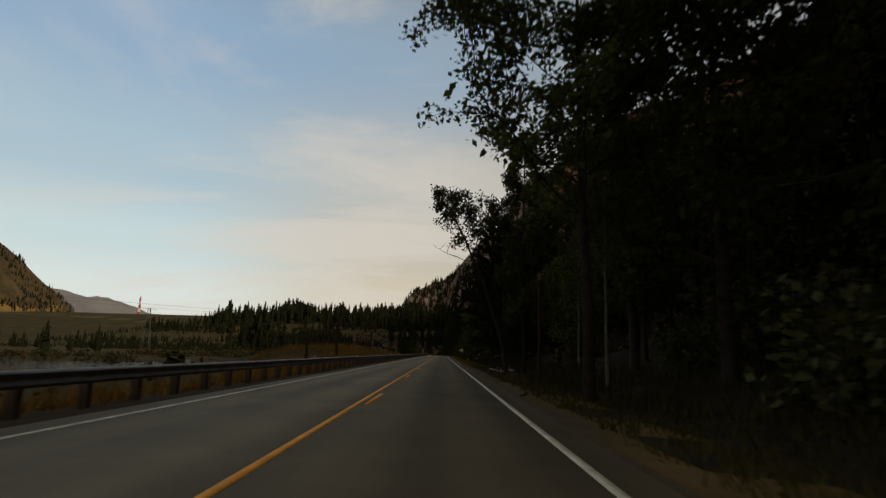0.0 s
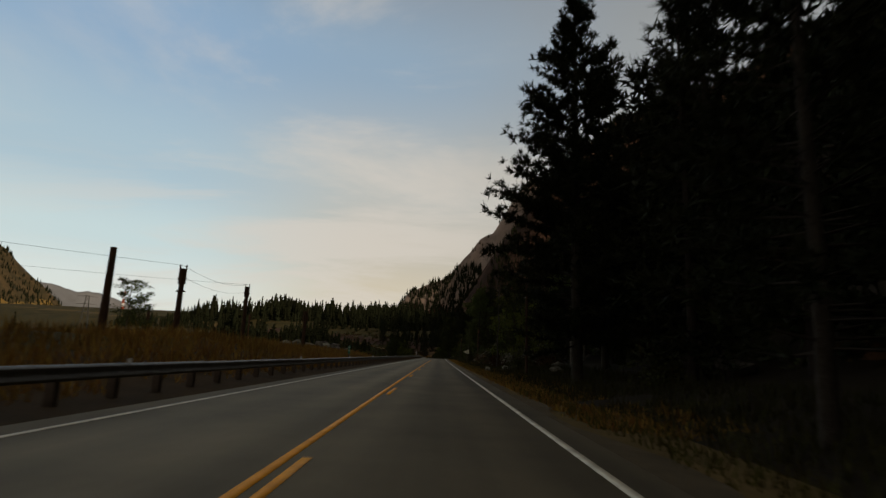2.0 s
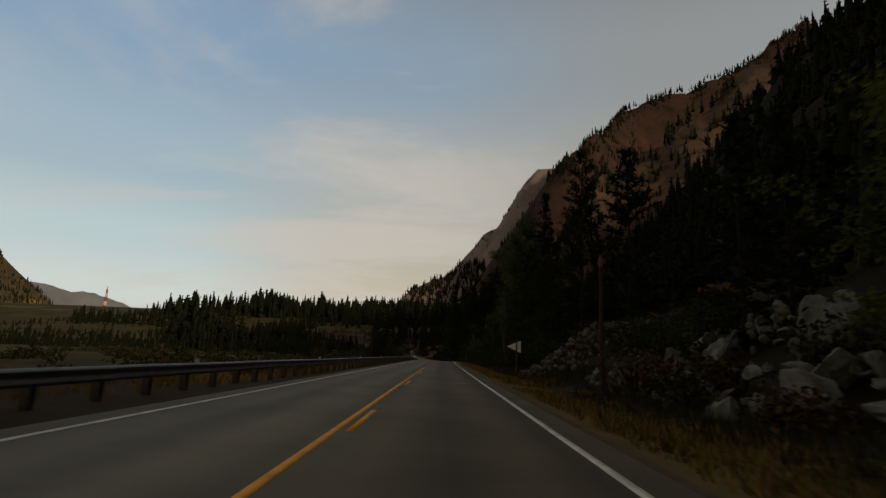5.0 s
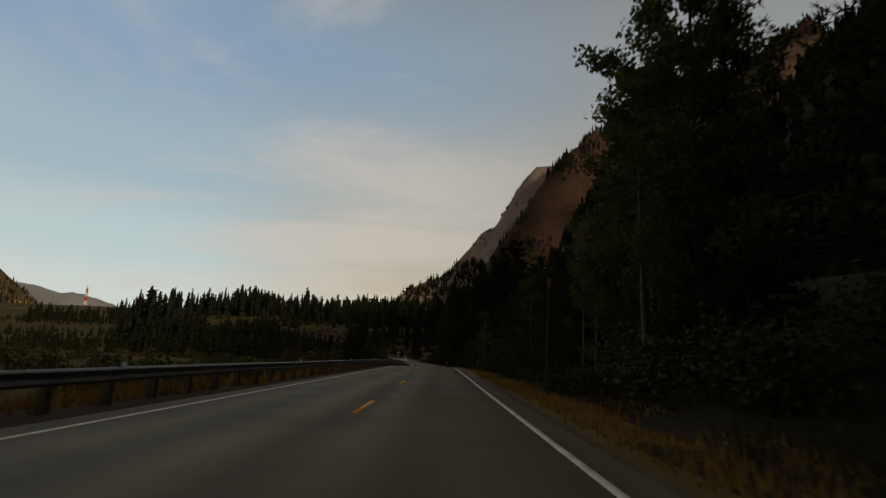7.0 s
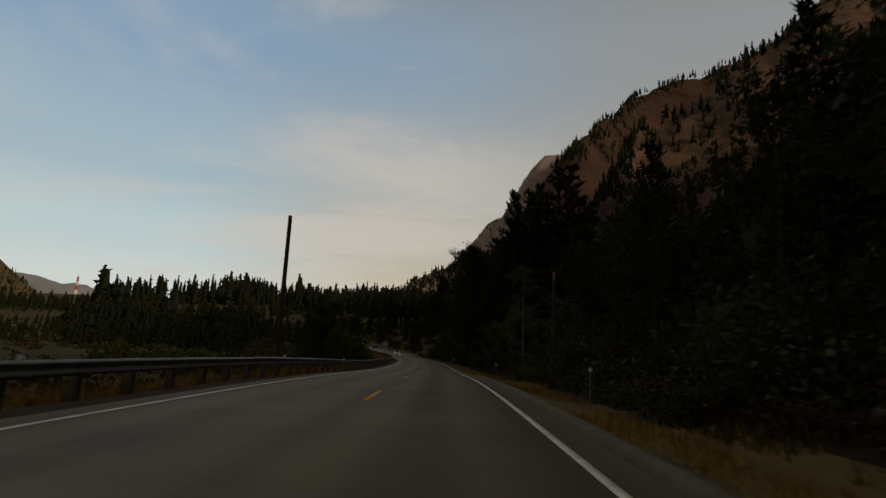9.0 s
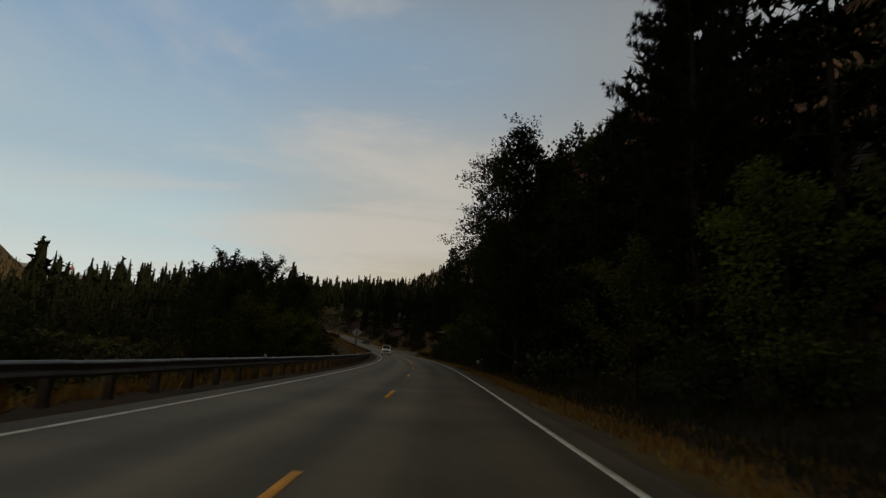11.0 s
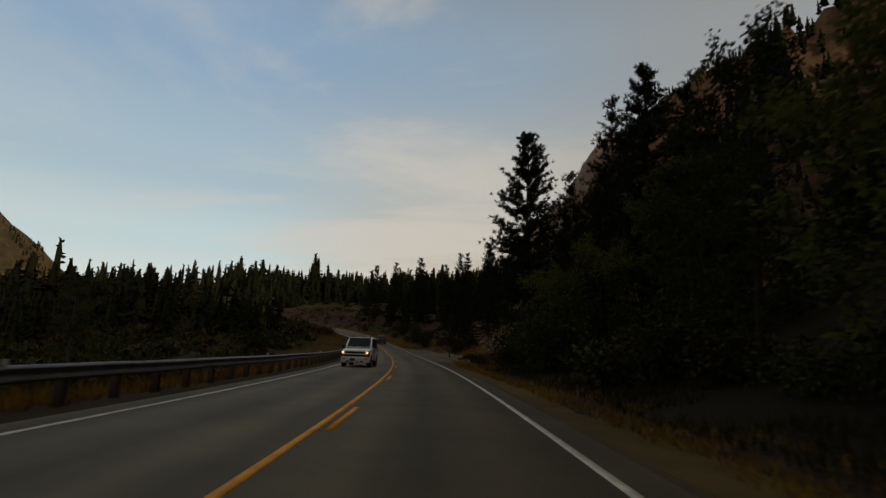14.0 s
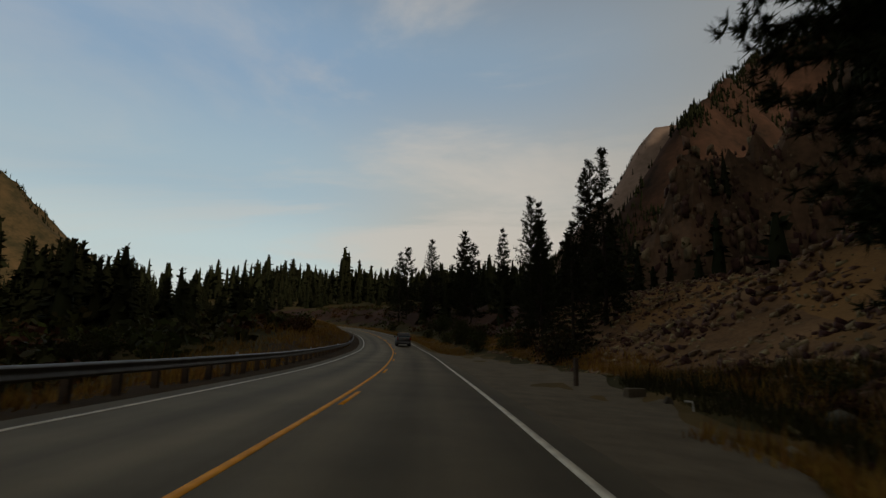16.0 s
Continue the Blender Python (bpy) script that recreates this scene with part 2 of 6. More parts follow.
def worn_lanes(m):
    """Wheel tracks and long stains along the road's own line."""
    n, l = m.node_tree.nodes, m.node_tree.links
    p = n["Principled BSDF"]
    src = p.inputs["Base Color"].links[0].from_socket
    uv = n.new("ShaderNodeUVMap")
    uv.uv_map = "along_road"
    sp = n.new("ShaderNodeSeparateXYZ")
    l.new(uv.outputs[0], sp.inputs[0])
    wob = n.new("ShaderNodeMapping")
    wob.inputs["Scale"].default_value = (1.3, 0.03, 1)
    l.new(uv.outputs[0], wob.inputs[0])
    nz = n.new("ShaderNodeTexNoise")
    nz.inputs["Scale"].default_value, nz.inputs["Detail"].default_value = 1.0, 5
    l.new(wob.outputs[0], nz.inputs["Vector"])
    wave = n.new("ShaderNodeMath")
    wave.operation = "SINE"
    ph = n.new("ShaderNodeMath")
    ph.operation = "MULTIPLY_ADD"
    l.new(sp.outputs[0], ph.inputs[0])
    ph.inputs[1].default_value, ph.inputs[2].default_value = 3.7, -0.9
    l.new(ph.outputs[0], wave.inputs[0])
    mix = n.new("ShaderNodeMath")
    mix.operation = "MULTIPLY_ADD"
    l.new(wave.outputs[0], mix.inputs[0])
    mix.inputs[1].default_value = 0.22
    l.new(nz.outputs[0], mix.inputs[2])
    mr = n.new("ShaderNodeMapRange")
    mr.inputs["From Min"].default_value, mr.inputs["From Max"].default_value = 0.15, 0.85
    mr.inputs["To Min"].default_value, mr.inputs["To Max"].default_value = 0.72, 1.25
    l.new(mix.outputs[0], mr.inputs[0])
    hs = n.new("ShaderNodeHueSaturation")
    l.new(mr.outputs[0], hs.inputs["Value"])
    l.new(src, hs.inputs["Color"])
    l.new(hs.outputs[0], p.inputs["Base Color"])


worn_lanes(ASPHALT)


# --- helpers ---
def mesh(name, verts, faces, mat, smooth=False):
    me = bpy.data.meshes.new(name)
    if isinstance(faces, np.ndarray):
        v = np.asarray(verts, np.float32)
        k = faces.shape[1]
        me.vertices.add(len(v))
        me.vertices.foreach_set("co", v.ravel())
        me.loops.add(faces.size)
        me.loops.foreach_set("vertex_index", faces.astype(np.int32).ravel())
        me.polygons.add(len(faces))
        me.polygons.foreach_set("loop_start", np.arange(0, faces.size, k, dtype=np.int32))
        me.update(calc_edges=True)
    else:
        me.from_pydata([tuple(v) for v in verts], [], [tuple(f) for f in faces])
        me.update()
    for m in (mat if isinstance(mat, (list, tuple)) else [mat]):
        me.materials.append(m)
    if smooth:
        me.polygons.foreach_set("use_smooth", np.ones(len(me.polygons), bool))
    me.validate()
    return me


def child(name, data, parent, label=""):
    ob = new(name, data)
    ob.parent = parent
    if label:
        tagged(ob, label)
    return ob


def part(name, bm, mat, parent, label="", smooth=False):
    """Links a bmesh as one mesh object under a thing or part."""
    me = bpy.data.meshes.new(name)
    bm.to_mesh(me)
    bm.free()
    me.materials.append(mat)
    if smooth:
        me.polygons.foreach_set("use_smooth", np.ones(len(me.polygons), bool))
    return child(name, me, parent, label) if parent else new(name, me)


def box(bm, x0, x1, y0, y1, z0, z1, bevel=0.0):
    r = bmesh.ops.create_cube(bm, size=1.0, matrix=Matrix.Translation(((x0 + x1) / 2, (y0 + y1) / 2, (z0 + z1) / 2)) @ Matrix.Diagonal((x1 - x0, y1 - y0, z1 - z0, 1)))
    if bevel:
        es = list({e for v in r["verts"] for e in v.link_edges})
        bmesh.ops.bevel(bm, geom=es, offset=bevel, segments=2, affect="EDGES", profile=0.5)
    return bm


def tubes(paths, sides=6):
    """Tapered tubes along polylines [(points, radii), ...] as one vertex and quad array."""
    V, F, base = [], [], 0
    for pts, rad in paths:
        pts = np.asarray(pts, float)
        d = np.gradient(pts, axis=0)
        d /= np.linalg.norm(d, axis=1)[:, None] + 1e-9
        ref = np.where(np.abs(d[:, 2:3]) > 0.9, [[1.0, 0, 0]], [[0, 0, 1.0]])
        a = np.cross(d, ref)
        a /= np.linalg.norm(a, axis=1)[:, None] + 1e-9
        b = np.cross(d, a)
        an = np.arange(sides) / sides * 2 * np.pi
        ring = pts[:, None] + np.asarray(rad)[:, None, None] * (a[:, None] * np.cos(an)[None, :, None] + b[:, None] * np.sin(an)[None, :, None])
        V.append(ring.reshape(-1, 3))
        n = len(pts)
        i = np.arange(n - 1)[:, None] * sides
        j = np.arange(sides)[None]
        k = (j + 1) % sides
        F.append(np.stack([i + j, i + k, i + sides + k, i + sides + j], -1).reshape(-1, 4) + base)
        base += n * sides
    return np.concatenate(V), np.concatenate(F)


# --- the road's line ---
BEND_S = [0, 200, 245, 270, 295, 320, 345, 370, 395, 430, 480, 540, 600, 720]
BEND = [0.39e-4, -1.22e-4, 5.12e-4, 5.99e-4, 8.81e-4, 18.9e-4, 15.32e-4, 20.34e-4, 12.7e-4, 11.99e-4, 29.8e-4, 35.4e-4, 35.4e-4, 35.4e-4]
RISE_S = [-60, 240, 270, 300, 330, 360, 390, 420, 460, 500, 540, 600, 680, 720]
RISE = [0, 0.01, -0.73, -0.95, -1.04, -1.08, -1.02, -0.67, 0.59, 3.24, 5.99, 9.5, 13.0, 14.7]
SS = np.arange(-60, 721, 1.0)
_k = np.interp(SS, BEND_S, BEND)
_k[SS < 0] = 0
TH = np.concatenate([[0], np.cumsum((_k[1:] + _k[:-1]) / 2)])
_m = (TH[1:] + TH[:-1]) / 2
CX = -np.concatenate([[0], np.cumsum(np.sin(_m))])
CY = np.concatenate([[0], np.cumsum(np.cos(_m))]) - 60
_w = np.hanning(41)
CZ = np.convolve(np.pad(np.interp(SS, RISE_S, RISE), 20, mode="edge"), _w / _w.sum(), "valid")


def at(s, d, z=0.0):
    """The place s metres along the road's centre line, d metres to its right and z above it."""
    th = np.interp(s, SS, TH)
    return np.stack(np.broadcast_arrays(np.interp(s, SS, CX) + d * np.cos(th), np.interp(s, SS, CY) + d * np.sin(th), np.interp(s, SS, CZ) + z), -1)


def heading(s):
    return math.degrees(float(np.interp(s, SS, TH)))


def along(x, y):
    """Station, offset and road height for places on the plan."""
    x, y = np.atleast_1d(np.asarray(x, float)), np.atleast_1d(np.asarray(y, float))
    s, d, z = np.empty(x.shape), np.empty(x.shape), np.empty(x.shape)
    for a in range(0, len(x), 4000):
        q = slice(a, a + 4000)
        i = ((x[q, None] - CX[None, ::2]) ** 2 + (y[q, None] - CY[None, ::2]) ** 2).argmin(1) * 2
        dx, dy = x[q] - CX[i], y[q] - CY[i]
        s[q] = SS[i] - dx * np.sin(TH[i]) + dy * np.cos(TH[i])
        d[q] = dx * np.cos(TH[i]) + dy * np.sin(TH[i])
        far = np.hypot(dx, dy)
        d[q] = np.where(np.abs(d[q]) < far * 0.5, np.where(d[q] < 0, -far, far), d[q])
        z[q] = np.interp(s[q], SS, CZ)
    return s, d, z


# --- terrain ---
_table = np.random.RandomState(7).rand(256, 256)


def vnoise(x, y):
    xi, yi = np.floor(x).astype(int), np.floor(y).astype(int)
    u, v = x - xi, y - yi
    u, v = u * u * (3 - 2 * u), v * v * (3 - 2 * v)
    g = lambda i, j: _table[i % 256, j % 256]
    return (g(xi, yi) * (1 - u) + g(xi + 1, yi) * u) * (1 - v) + (g(xi, yi + 1) * (1 - u) + g(xi + 1, yi + 1) * u) * v - 0.5


def fnoise(x, y, size, octaves=5):
    t, a = 0.0, 1.0
    for o in range(octaves):
        t = t + a * vnoise(x / size + 17.3 * o, y / size - 9.1 * o)
        size, a = size * 0.5, a * 0.55
    return t


def ridge(x, y, line, slope):
    """Height of a mountain that falls away from a ridge line of (x, y, z)."""
    best = np.full(np.shape(x), -1e9)
    for (x0, y0, z0), (x1, y1, z1) in zip(line, line[1:]):
        t = np.clip(((x - x0) * (x1 - x0) + (y - y0) * (y1 - y0)) / ((x1 - x0) ** 2 + (y1 - y0) ** 2), 0, 1)
        best = np.maximum(best, z0 + t * (z1 - z0) - slope * np.hypot(x - x0 - t * (x1 - x0), y - y0 - t * (y1 - y0)))
    return best


NEAR_HILL = [(300, -400, 270), (300, 330, 280), (260, 470, 205), (330, 640, 70)]
CRAG = [(10, 502, 18), (20, 506, 36), (31, 511, 46), (45, 517, 58), (72, 530, 66), (99, 545, 101), (126, 595, 142), (150, 628, 182), (184, 620, 200), (226, 612, 236), (270, 608, 272), (330, 600, 310)]
MID_MOUNTAIN = [(60, 1650, 130), (150, 1700, 230), (250, 1740, 400), (319, 1750, 505), (341, 1760, 556), (375, 1800, 652), (520, 1980, 800), (764, 2385, 1090), (1018, 2385, 1195), (1276, 2385, 1313), (1576, 2400, 1570)]
FAR_MOUNTAIN = [(-110, 1950, 205), (-5, 1950, 258), (35, 1950, 285), (129, 1950, 403), (184, 1950, 431), (232, 1950, 504), (260, 1950, 586), (311, 1955, 650), (398, 1965, 672), (520, 2050, 700)]
LEFT_MOUNTAIN = [(-2600, 1700, 950), (-2100, 2155, 665), (-2020, 2283, 555), (-1940, 2392, 420), (-1850, 2500, 285), (-1800, 2570, 150)]
BLUE_RIDGE = [(-2600, 2900, 400), (-2212, 3073, 309), (-2069, 3174, 276), (-1822, 3327, 215), (-1200, 3480, 110)]


def terrain(x, y):
    x, y = np.atleast_1d(np.asarray(x, float)), np.atleast_1d(np.asarray(y, float))
    s, d, zr = along(x, y)
    rough = fnoise(x, y, 9.0, 4)
    # valley floor to the left, climbing behind the bend
    right = np.interp(d, [0, 4.3, 5.4, 6.8, 9, 12, 16, 26], [-0.06, -0.07, -0.18, -0.32, 0.0, 0.7, 2.0, 7.0])
    lay_by = np.clip(1 - np.abs(s - 418) / 30, 0, 1)
    right = right + lay_by * (np.interp(d, [0, 5, 12, 14, 30, 48, 60], [-0.06, -0.08, -0.15, 0.4, 9.0, 18.5, 22]) - right)
    # a hollow before the lay-by
    right = right - np.exp(-((s - 396) / 6.5) ** 2) * np.interp(d, [6.8, 9.5, 12.6, 15.5], [0, 1.2, 2.15, 0])
    berm = np.clip((s - 40) / 25, 0, 1) * np.clip((150 - s) / 25, 0, 1)
    lo = np.interp(d, [-60, -30, -16, -10.5, -7.8, -5.8, -4.6, 0], [-4.0, -3.6, -3.0, -1.7, -0.45, -0.12, -0.07, -0.06])
    hi = np.interp(d, [-60, -30, -18, -12, -8, -5.6, -4.6, 0], [-4.0, -2.5, 1.0, 1.3, 0.7, -0.05, -0.07, -0.06])
    up = np.clip((s - 405) / 40, 0, 1)
    hi2 = np.interp(d, [-60, -30, -12, -8, -6.0, -4.6, 0], [0.5, 1.0, 1.6, 1.2, 0.1, -0.05, -0.06])
    left = lo + (hi - lo) * berm
    left = left + (hi2 - left) * up
    near = zr + np.where(d > 0, right, left)
    river_bed = np.clip((44 - np.abs(d + 88)) / 8, 0, 1) * np.clip((150 - s) / 20, 0, 1)
    far_floor = np.interp(y, [-200, 420, 560, 780, 1000, 1600, 3600], [-3, -2, 12, 38, 55, 40, 30])
    w = np.clip((np.abs(d) - 25) / 45, 0, 1)
    z = near * (1 - w) + np.maximum(far_floor, np.where(d > 0, zr + 4, -99)) * w
    z = z - 1.6 * river_bed
    ramp = np.clip((np.abs(d) - 5.2) / 5, 0, 1)
    z = z + ramp * rough * (0.6 + 1.6 * lay_by * np.clip((d - 13) / 6, 0, 1))
    big = fnoise(x, y, 150.0, 6)
    hill = ridge(x, y, NEAR_HILL, 1.0) + big * 30 - 16 + (0.5 - np.abs(fnoise(x * 0.4, y, 34.0, 4))) * 16
    hill = np.where(d > 13, hill, -999)
    crag = np.where(d > 30, ridge(x, y, CRAG, 1.9) + fnoise(x, y, 22.0, 5) * 14 + (0.5 - np.abs(fnoise(x * 1.6, y, 11.0, 3))) * 9 + (0.5 - np.abs(fnoise(x, y + 40, 6.0, 3))) * 9 - 8, -999)
    z = np.maximum(z, np.maximum(hill, crag))
    ribs = 0.5 - np.abs(fnoise(x + y * 0.3, y * 0.35, 70.0, 4))
    far = np.maximum(ridge(x, y, MID_MOUNTAIN, 1.6) + big * 8 + (ribs - 0.42) * 46 + (0.32 - np.abs(fnoise(x, y * 0.3, 160.0, 3))) * 34 - 8, ridge(x, y, FAR_MOUNTAIN, 1.9) + big * 14 + (ribs - 0.35) * 12)
    left_side = np.maximum(ridge(x, y, LEFT_MOUNTAIN, 1.0) + big * 40, ridge(x, y, BLUE_RIDGE, 0.6) + big * 40)
    return np.maximum(z, np.maximum(far, left_side)), s, d


def lines(lo, hi, a, b, step, most, grow=1.13):
    m = list(np.arange(a, b + 0.01, step))
    q, h = b, step
    while q < hi:
        h = min(h * grow, most)
        q += h
        m.append(q)
    q, h = a, step
    while q > lo:
        h = min(h * grow, most)
        q -= h
        m.insert(0, q)
    return np.array(m)


GX = lines(-2700, 1750, -75, 118, 1.6, 24)
GY = lines(-400, 3600, -20, 520, 3.0, 26)
gx, gy = np.meshgrid(GX, GY)
gz, gs, gd = terrain(gx.ravel(), gy.ravel())
nx, ny = len(GX), len(GY)
ii = (np.arange(ny - 1)[:, None] * nx + np.arange(nx - 1)[None]).ravel()
gf = np.stack([ii, ii + 1, ii + nx + 1, ii + nx], 1)
ground_mesh = mesh("ground", np.stack([gx.ravel(), gy.ravel(), gz], 1), gf, [VERGE, FIELD, HILL, SCREE, OLIVE_SLOPE, FOREST_FLOOR, HAZED_HILL, HAZY_RIDGE, GOLD_SLOPE, CRAG_ROCK, BANK, FINES], smooth=True)
fs, fd = gs[gf].mean(1), gd[gf].mean(1)
fx, fy, fz = gx.ravel()[gf].mean(1), gy.ravel()[gf].mean(1), gz[gf].mean(1)
span = gz[gf].max(1) - gz[gf].min(1)
run = np.hypot(gx.ravel()[gf[:, 2]] - gx.ravel()[gf[:, 0]], gy.ravel()[gf[:, 2]] - gy.ravel()[gf[:, 0]])
idx = np.where(np.abs(fd) < 9, 0, 1)
idx[(fd < 0) & (fd > -9)] = 10
idx[(span / run > 0.28) & (np.abs(fd) > 14)] = 2
idx[(fx < -700) & (fz > 60)] = 4
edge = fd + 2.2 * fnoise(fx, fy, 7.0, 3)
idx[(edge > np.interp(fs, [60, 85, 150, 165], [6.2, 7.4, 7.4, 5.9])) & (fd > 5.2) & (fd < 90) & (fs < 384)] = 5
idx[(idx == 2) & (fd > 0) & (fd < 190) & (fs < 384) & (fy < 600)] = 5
idx[(fd > 11) & (fd < 62) & (np.abs(fs - 418) < 42)] = 3
fan = fd + 9 * fnoise(fx + 0.6 * fy, fy * 0.3, 16.0, 3)
idx[(idx == 3) & (fan > 19)] = 11
idx[(idx == 3) & (fan > 41) | (idx == 11) & (fan > 41)] = 9
idx[(idx == 2) & (fy < 680) & (fx > 0)] = 9
idx[(idx == 2) & (fy < 760) & (fx > -700) & (fd < 0)] = 1
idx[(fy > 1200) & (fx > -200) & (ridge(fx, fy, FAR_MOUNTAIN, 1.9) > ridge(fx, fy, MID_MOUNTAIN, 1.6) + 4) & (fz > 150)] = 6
idx[(fx < -700) & (fz > 32) & (fz + 60 * fnoise(fx, fy, 180.0, 3) < 130)] = 8
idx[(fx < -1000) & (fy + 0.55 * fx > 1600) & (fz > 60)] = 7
ground_mesh.polygons.foreach_set("use_smooth", ~((idx == 9) & (fx < 118)))
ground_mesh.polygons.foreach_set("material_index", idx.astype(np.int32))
tagged(new("ground", ground_mesh), "dry grassy valley floor rising to steep reddish rocky mountainsides", "ground", kind="structure")


def ground_z(x, y):
    return float(terrain([x], [y])[0][0])


def ribbon(name, d0, d1, s0, s1, top, thick, mat, step=2.0):
    """A slab that follows the road between two offsets."""
    n = max(2, int((s1 - s0) / step) + 1)
    s = np.linspace(s0, s1, n)
    V = np.concatenate([at(s, d0, top - thick), at(s, d0, top), at(s, d1, top), at(s, d1, top - thick)])
    F = []
    for a, b in ((0, 1), (1, 2), (2, 3)):
        i = np.arange(n - 1)
        F.append(np.stack([a * n + i, b * n + i, b * n + i + 1, a * n + i + 1], 1))
    F = np.concatenate(F)[:, ::-1]
    F = np.concatenate([F, [[0, n, 2 * n, 3 * n], [n - 1, 4 * n - 1, 3 * n - 1, 2 * n - 1]]])
    me = mesh(name, V, F, mat)
    uv = np.stack([np.repeat([d0, d0, d1, d1], n), np.tile(s, 4)], 1)
    vi = np.empty(len(me.loops), np.int32)
    me.loops.foreach_get("vertex_index", vi)
    me.uv_layers.new(name="along_road").data.foreach_set("uv", uv[vi].ravel().astype(np.float32))
    return me


road = tagged(new("road", ribbon("road", -4.05, 3.95, -55, 640, 0.0, 0.12, ASPHALT)), "worn dark grey two-lane asphalt road", "road", kind="structure")
child("edge_line", ribbon("edge_line", 3.34, 3.46, -50, 640, 0.005, 0.004, WHITE_LINE), road, "worn white painted edge line")
child("edge_line", ribbon("edge_line", -3.50, -3.38, -50, 640, 0.005, 0.004, WHITE_LINE), road, "worn white painted edge line")
child("centre_line", ribbon("centre_line", -0.06, 0.06, -50, 173.5, 0.005, 0.004, YELLOW_LINE), road, "solid yellow painted centre line")
child("centre_line", ribbon("centre_line", -0.06, 0.06, 324.5, 640, 0.005, 0.004, YELLOW_LINE), road, "solid yellow painted centre line")
for s0 in np.interp(np.arange(-4, 47), [-4, 0, 12, 16, 21, 23, 47], [-39.4, 12.7, 169.9, 219.7, 283.7, 310.8, 623.0]):
    d0 = 0.06 if 174 < s0 < 322 else 0.22
    child("centre_dash", ribbon("centre_dash", d0 - 0.055, d0 + 0.055, s0, s0 + 3.2, 0.006, 0.004, YELLOW_LINE), road)


def add_kerb(s0, s1):
    """A low rolled asphalt kerb on the right shoulder."""
    n = int(s1 - s0) + 1
    s = np.linspace(s0, s1, n)
    prof = [(3.98, -0.05), (4.02, 0.07), (4.10, 0.12), (4.22, 0.11), (4.34, -0.08)]
    rise = np.clip(np.minimum(s - s0, s1 - s) / 5, 0, 1)
    V = np.concatenate([at(s, d, (z + 0.08) * rise - 0.08) for d, z in prof])
    i = np.arange(n - 1)
    F = np.concatenate([np.stack([k * n + i, k * n + i + 1, (k + 1) * n + i + 1, (k + 1) * n + i], 1) for k in range(len(prof) - 1)])
    tagged(new("kerb", mesh("kerb", V, F, KERB)), "pale worn asphalt kerb along the road's shoulder", "kerb", kind="structure")


KERB = material("worn_kerb", (0.150, 0.124, 0.086), (0.085, 0.070, 0.050), scale=1.5, fine=20, rough=0.95, bump=0.5, spec=0.1)
add_kerb(206, 262)


def flat_patch(name, s0, s1, d0, d1, mat, label, cat):
    n, k = int((s1 - s0) / 1.5) + 1, 9
    s, d = np.meshgrid(np.linspace(s0, s1, n), np.linspace(0, 1, k), indexing="ij")
    edge = d1 * np.sin(np.linspace(0.0, 1, n) * np.pi)[:, None] ** 0.4 + 0.4 * np.sin(s * 0.7)
    dd = d0 + d * np.maximum(edge - d0, 0.25)
    P = at(s.ravel(), dd.ravel(), 0)
    bed = terrain(P[:, 0], P[:, 1])[0] + 0.03
    P[:, 2] = np.where(dd.ravel() < 4.2, np.maximum(bed, at(s.ravel(), dd.ravel(), -0.045)[:, 2]), bed)
    i = (np.arange(n - 1)[:, None] * k + np.arange(k - 1)[None]).ravel()
    tagged(new(name, mesh(name, P, np.stack([i, i + k, i + k + 1, i + 1], 1), mat, smooth=True)), label, cat, kind="structure")


flat_patch("gravel_lay_by", 391, 452, 3.94, 9.6, GRAVEL, "grey gravel lay-by beside the road", "lay-by")
for a, b in ((-40, 120), (120, 391)):
    flat_patch("gravel_shoulder", a, b, 3.94, 4.55, DIRT, "narrow dirt and gravel shoulder beside the asphalt", "shoulder")


# --- vegetation ---
def leaf_cloud(rng, centres, n, spread, size, droop=0.0):
    """Small pointed leaves scattered round branch ends."""
    o = rng.normal(0, 1, (len(centres) * n, 3))
    o *= (1.75 * spread * rng.rand(len(o)) ** 0.45 / np.linalg.norm(o, axis=1))[:, None]
    c = np.repeat(centres, n, 0) + o * [1, 1, 0.8]
    u = rng.normal(0, 1, c.shape)
    u[:, 2] -= droop
    u /= np.linalg.norm(u, axis=1)[:, None]
    v = np.cross(u, rng.normal(0, 1, c.shape))
    v /= np.linalg.norm(v, axis=1)[:, None]
    L = (size * rng.uniform(0.65, 1.3, len(c)))[:, None]
    V = np.stack([c - u * L, c + v * L * 0.62, c + u * L, c - v * L * 0.62], 1).reshape(-1, 3)
    return V, np.arange(len(V)).reshape(-1, 4)


def thing(name, label, category, group=""):
    return tagged(new(name), label, category, group)


def bend_line(rng, p, d, length, n, wander, up):
    pts = [np.array(p, float)]
    d = np.array(d, float)
    for _ in range(n):
        d = d + rng.normal(0, wander, 3) + [0, 0, up]
        d /= np.linalg.norm(d)
        pts.append(pts[-1] + d * length / n)
    return np.array(pts)


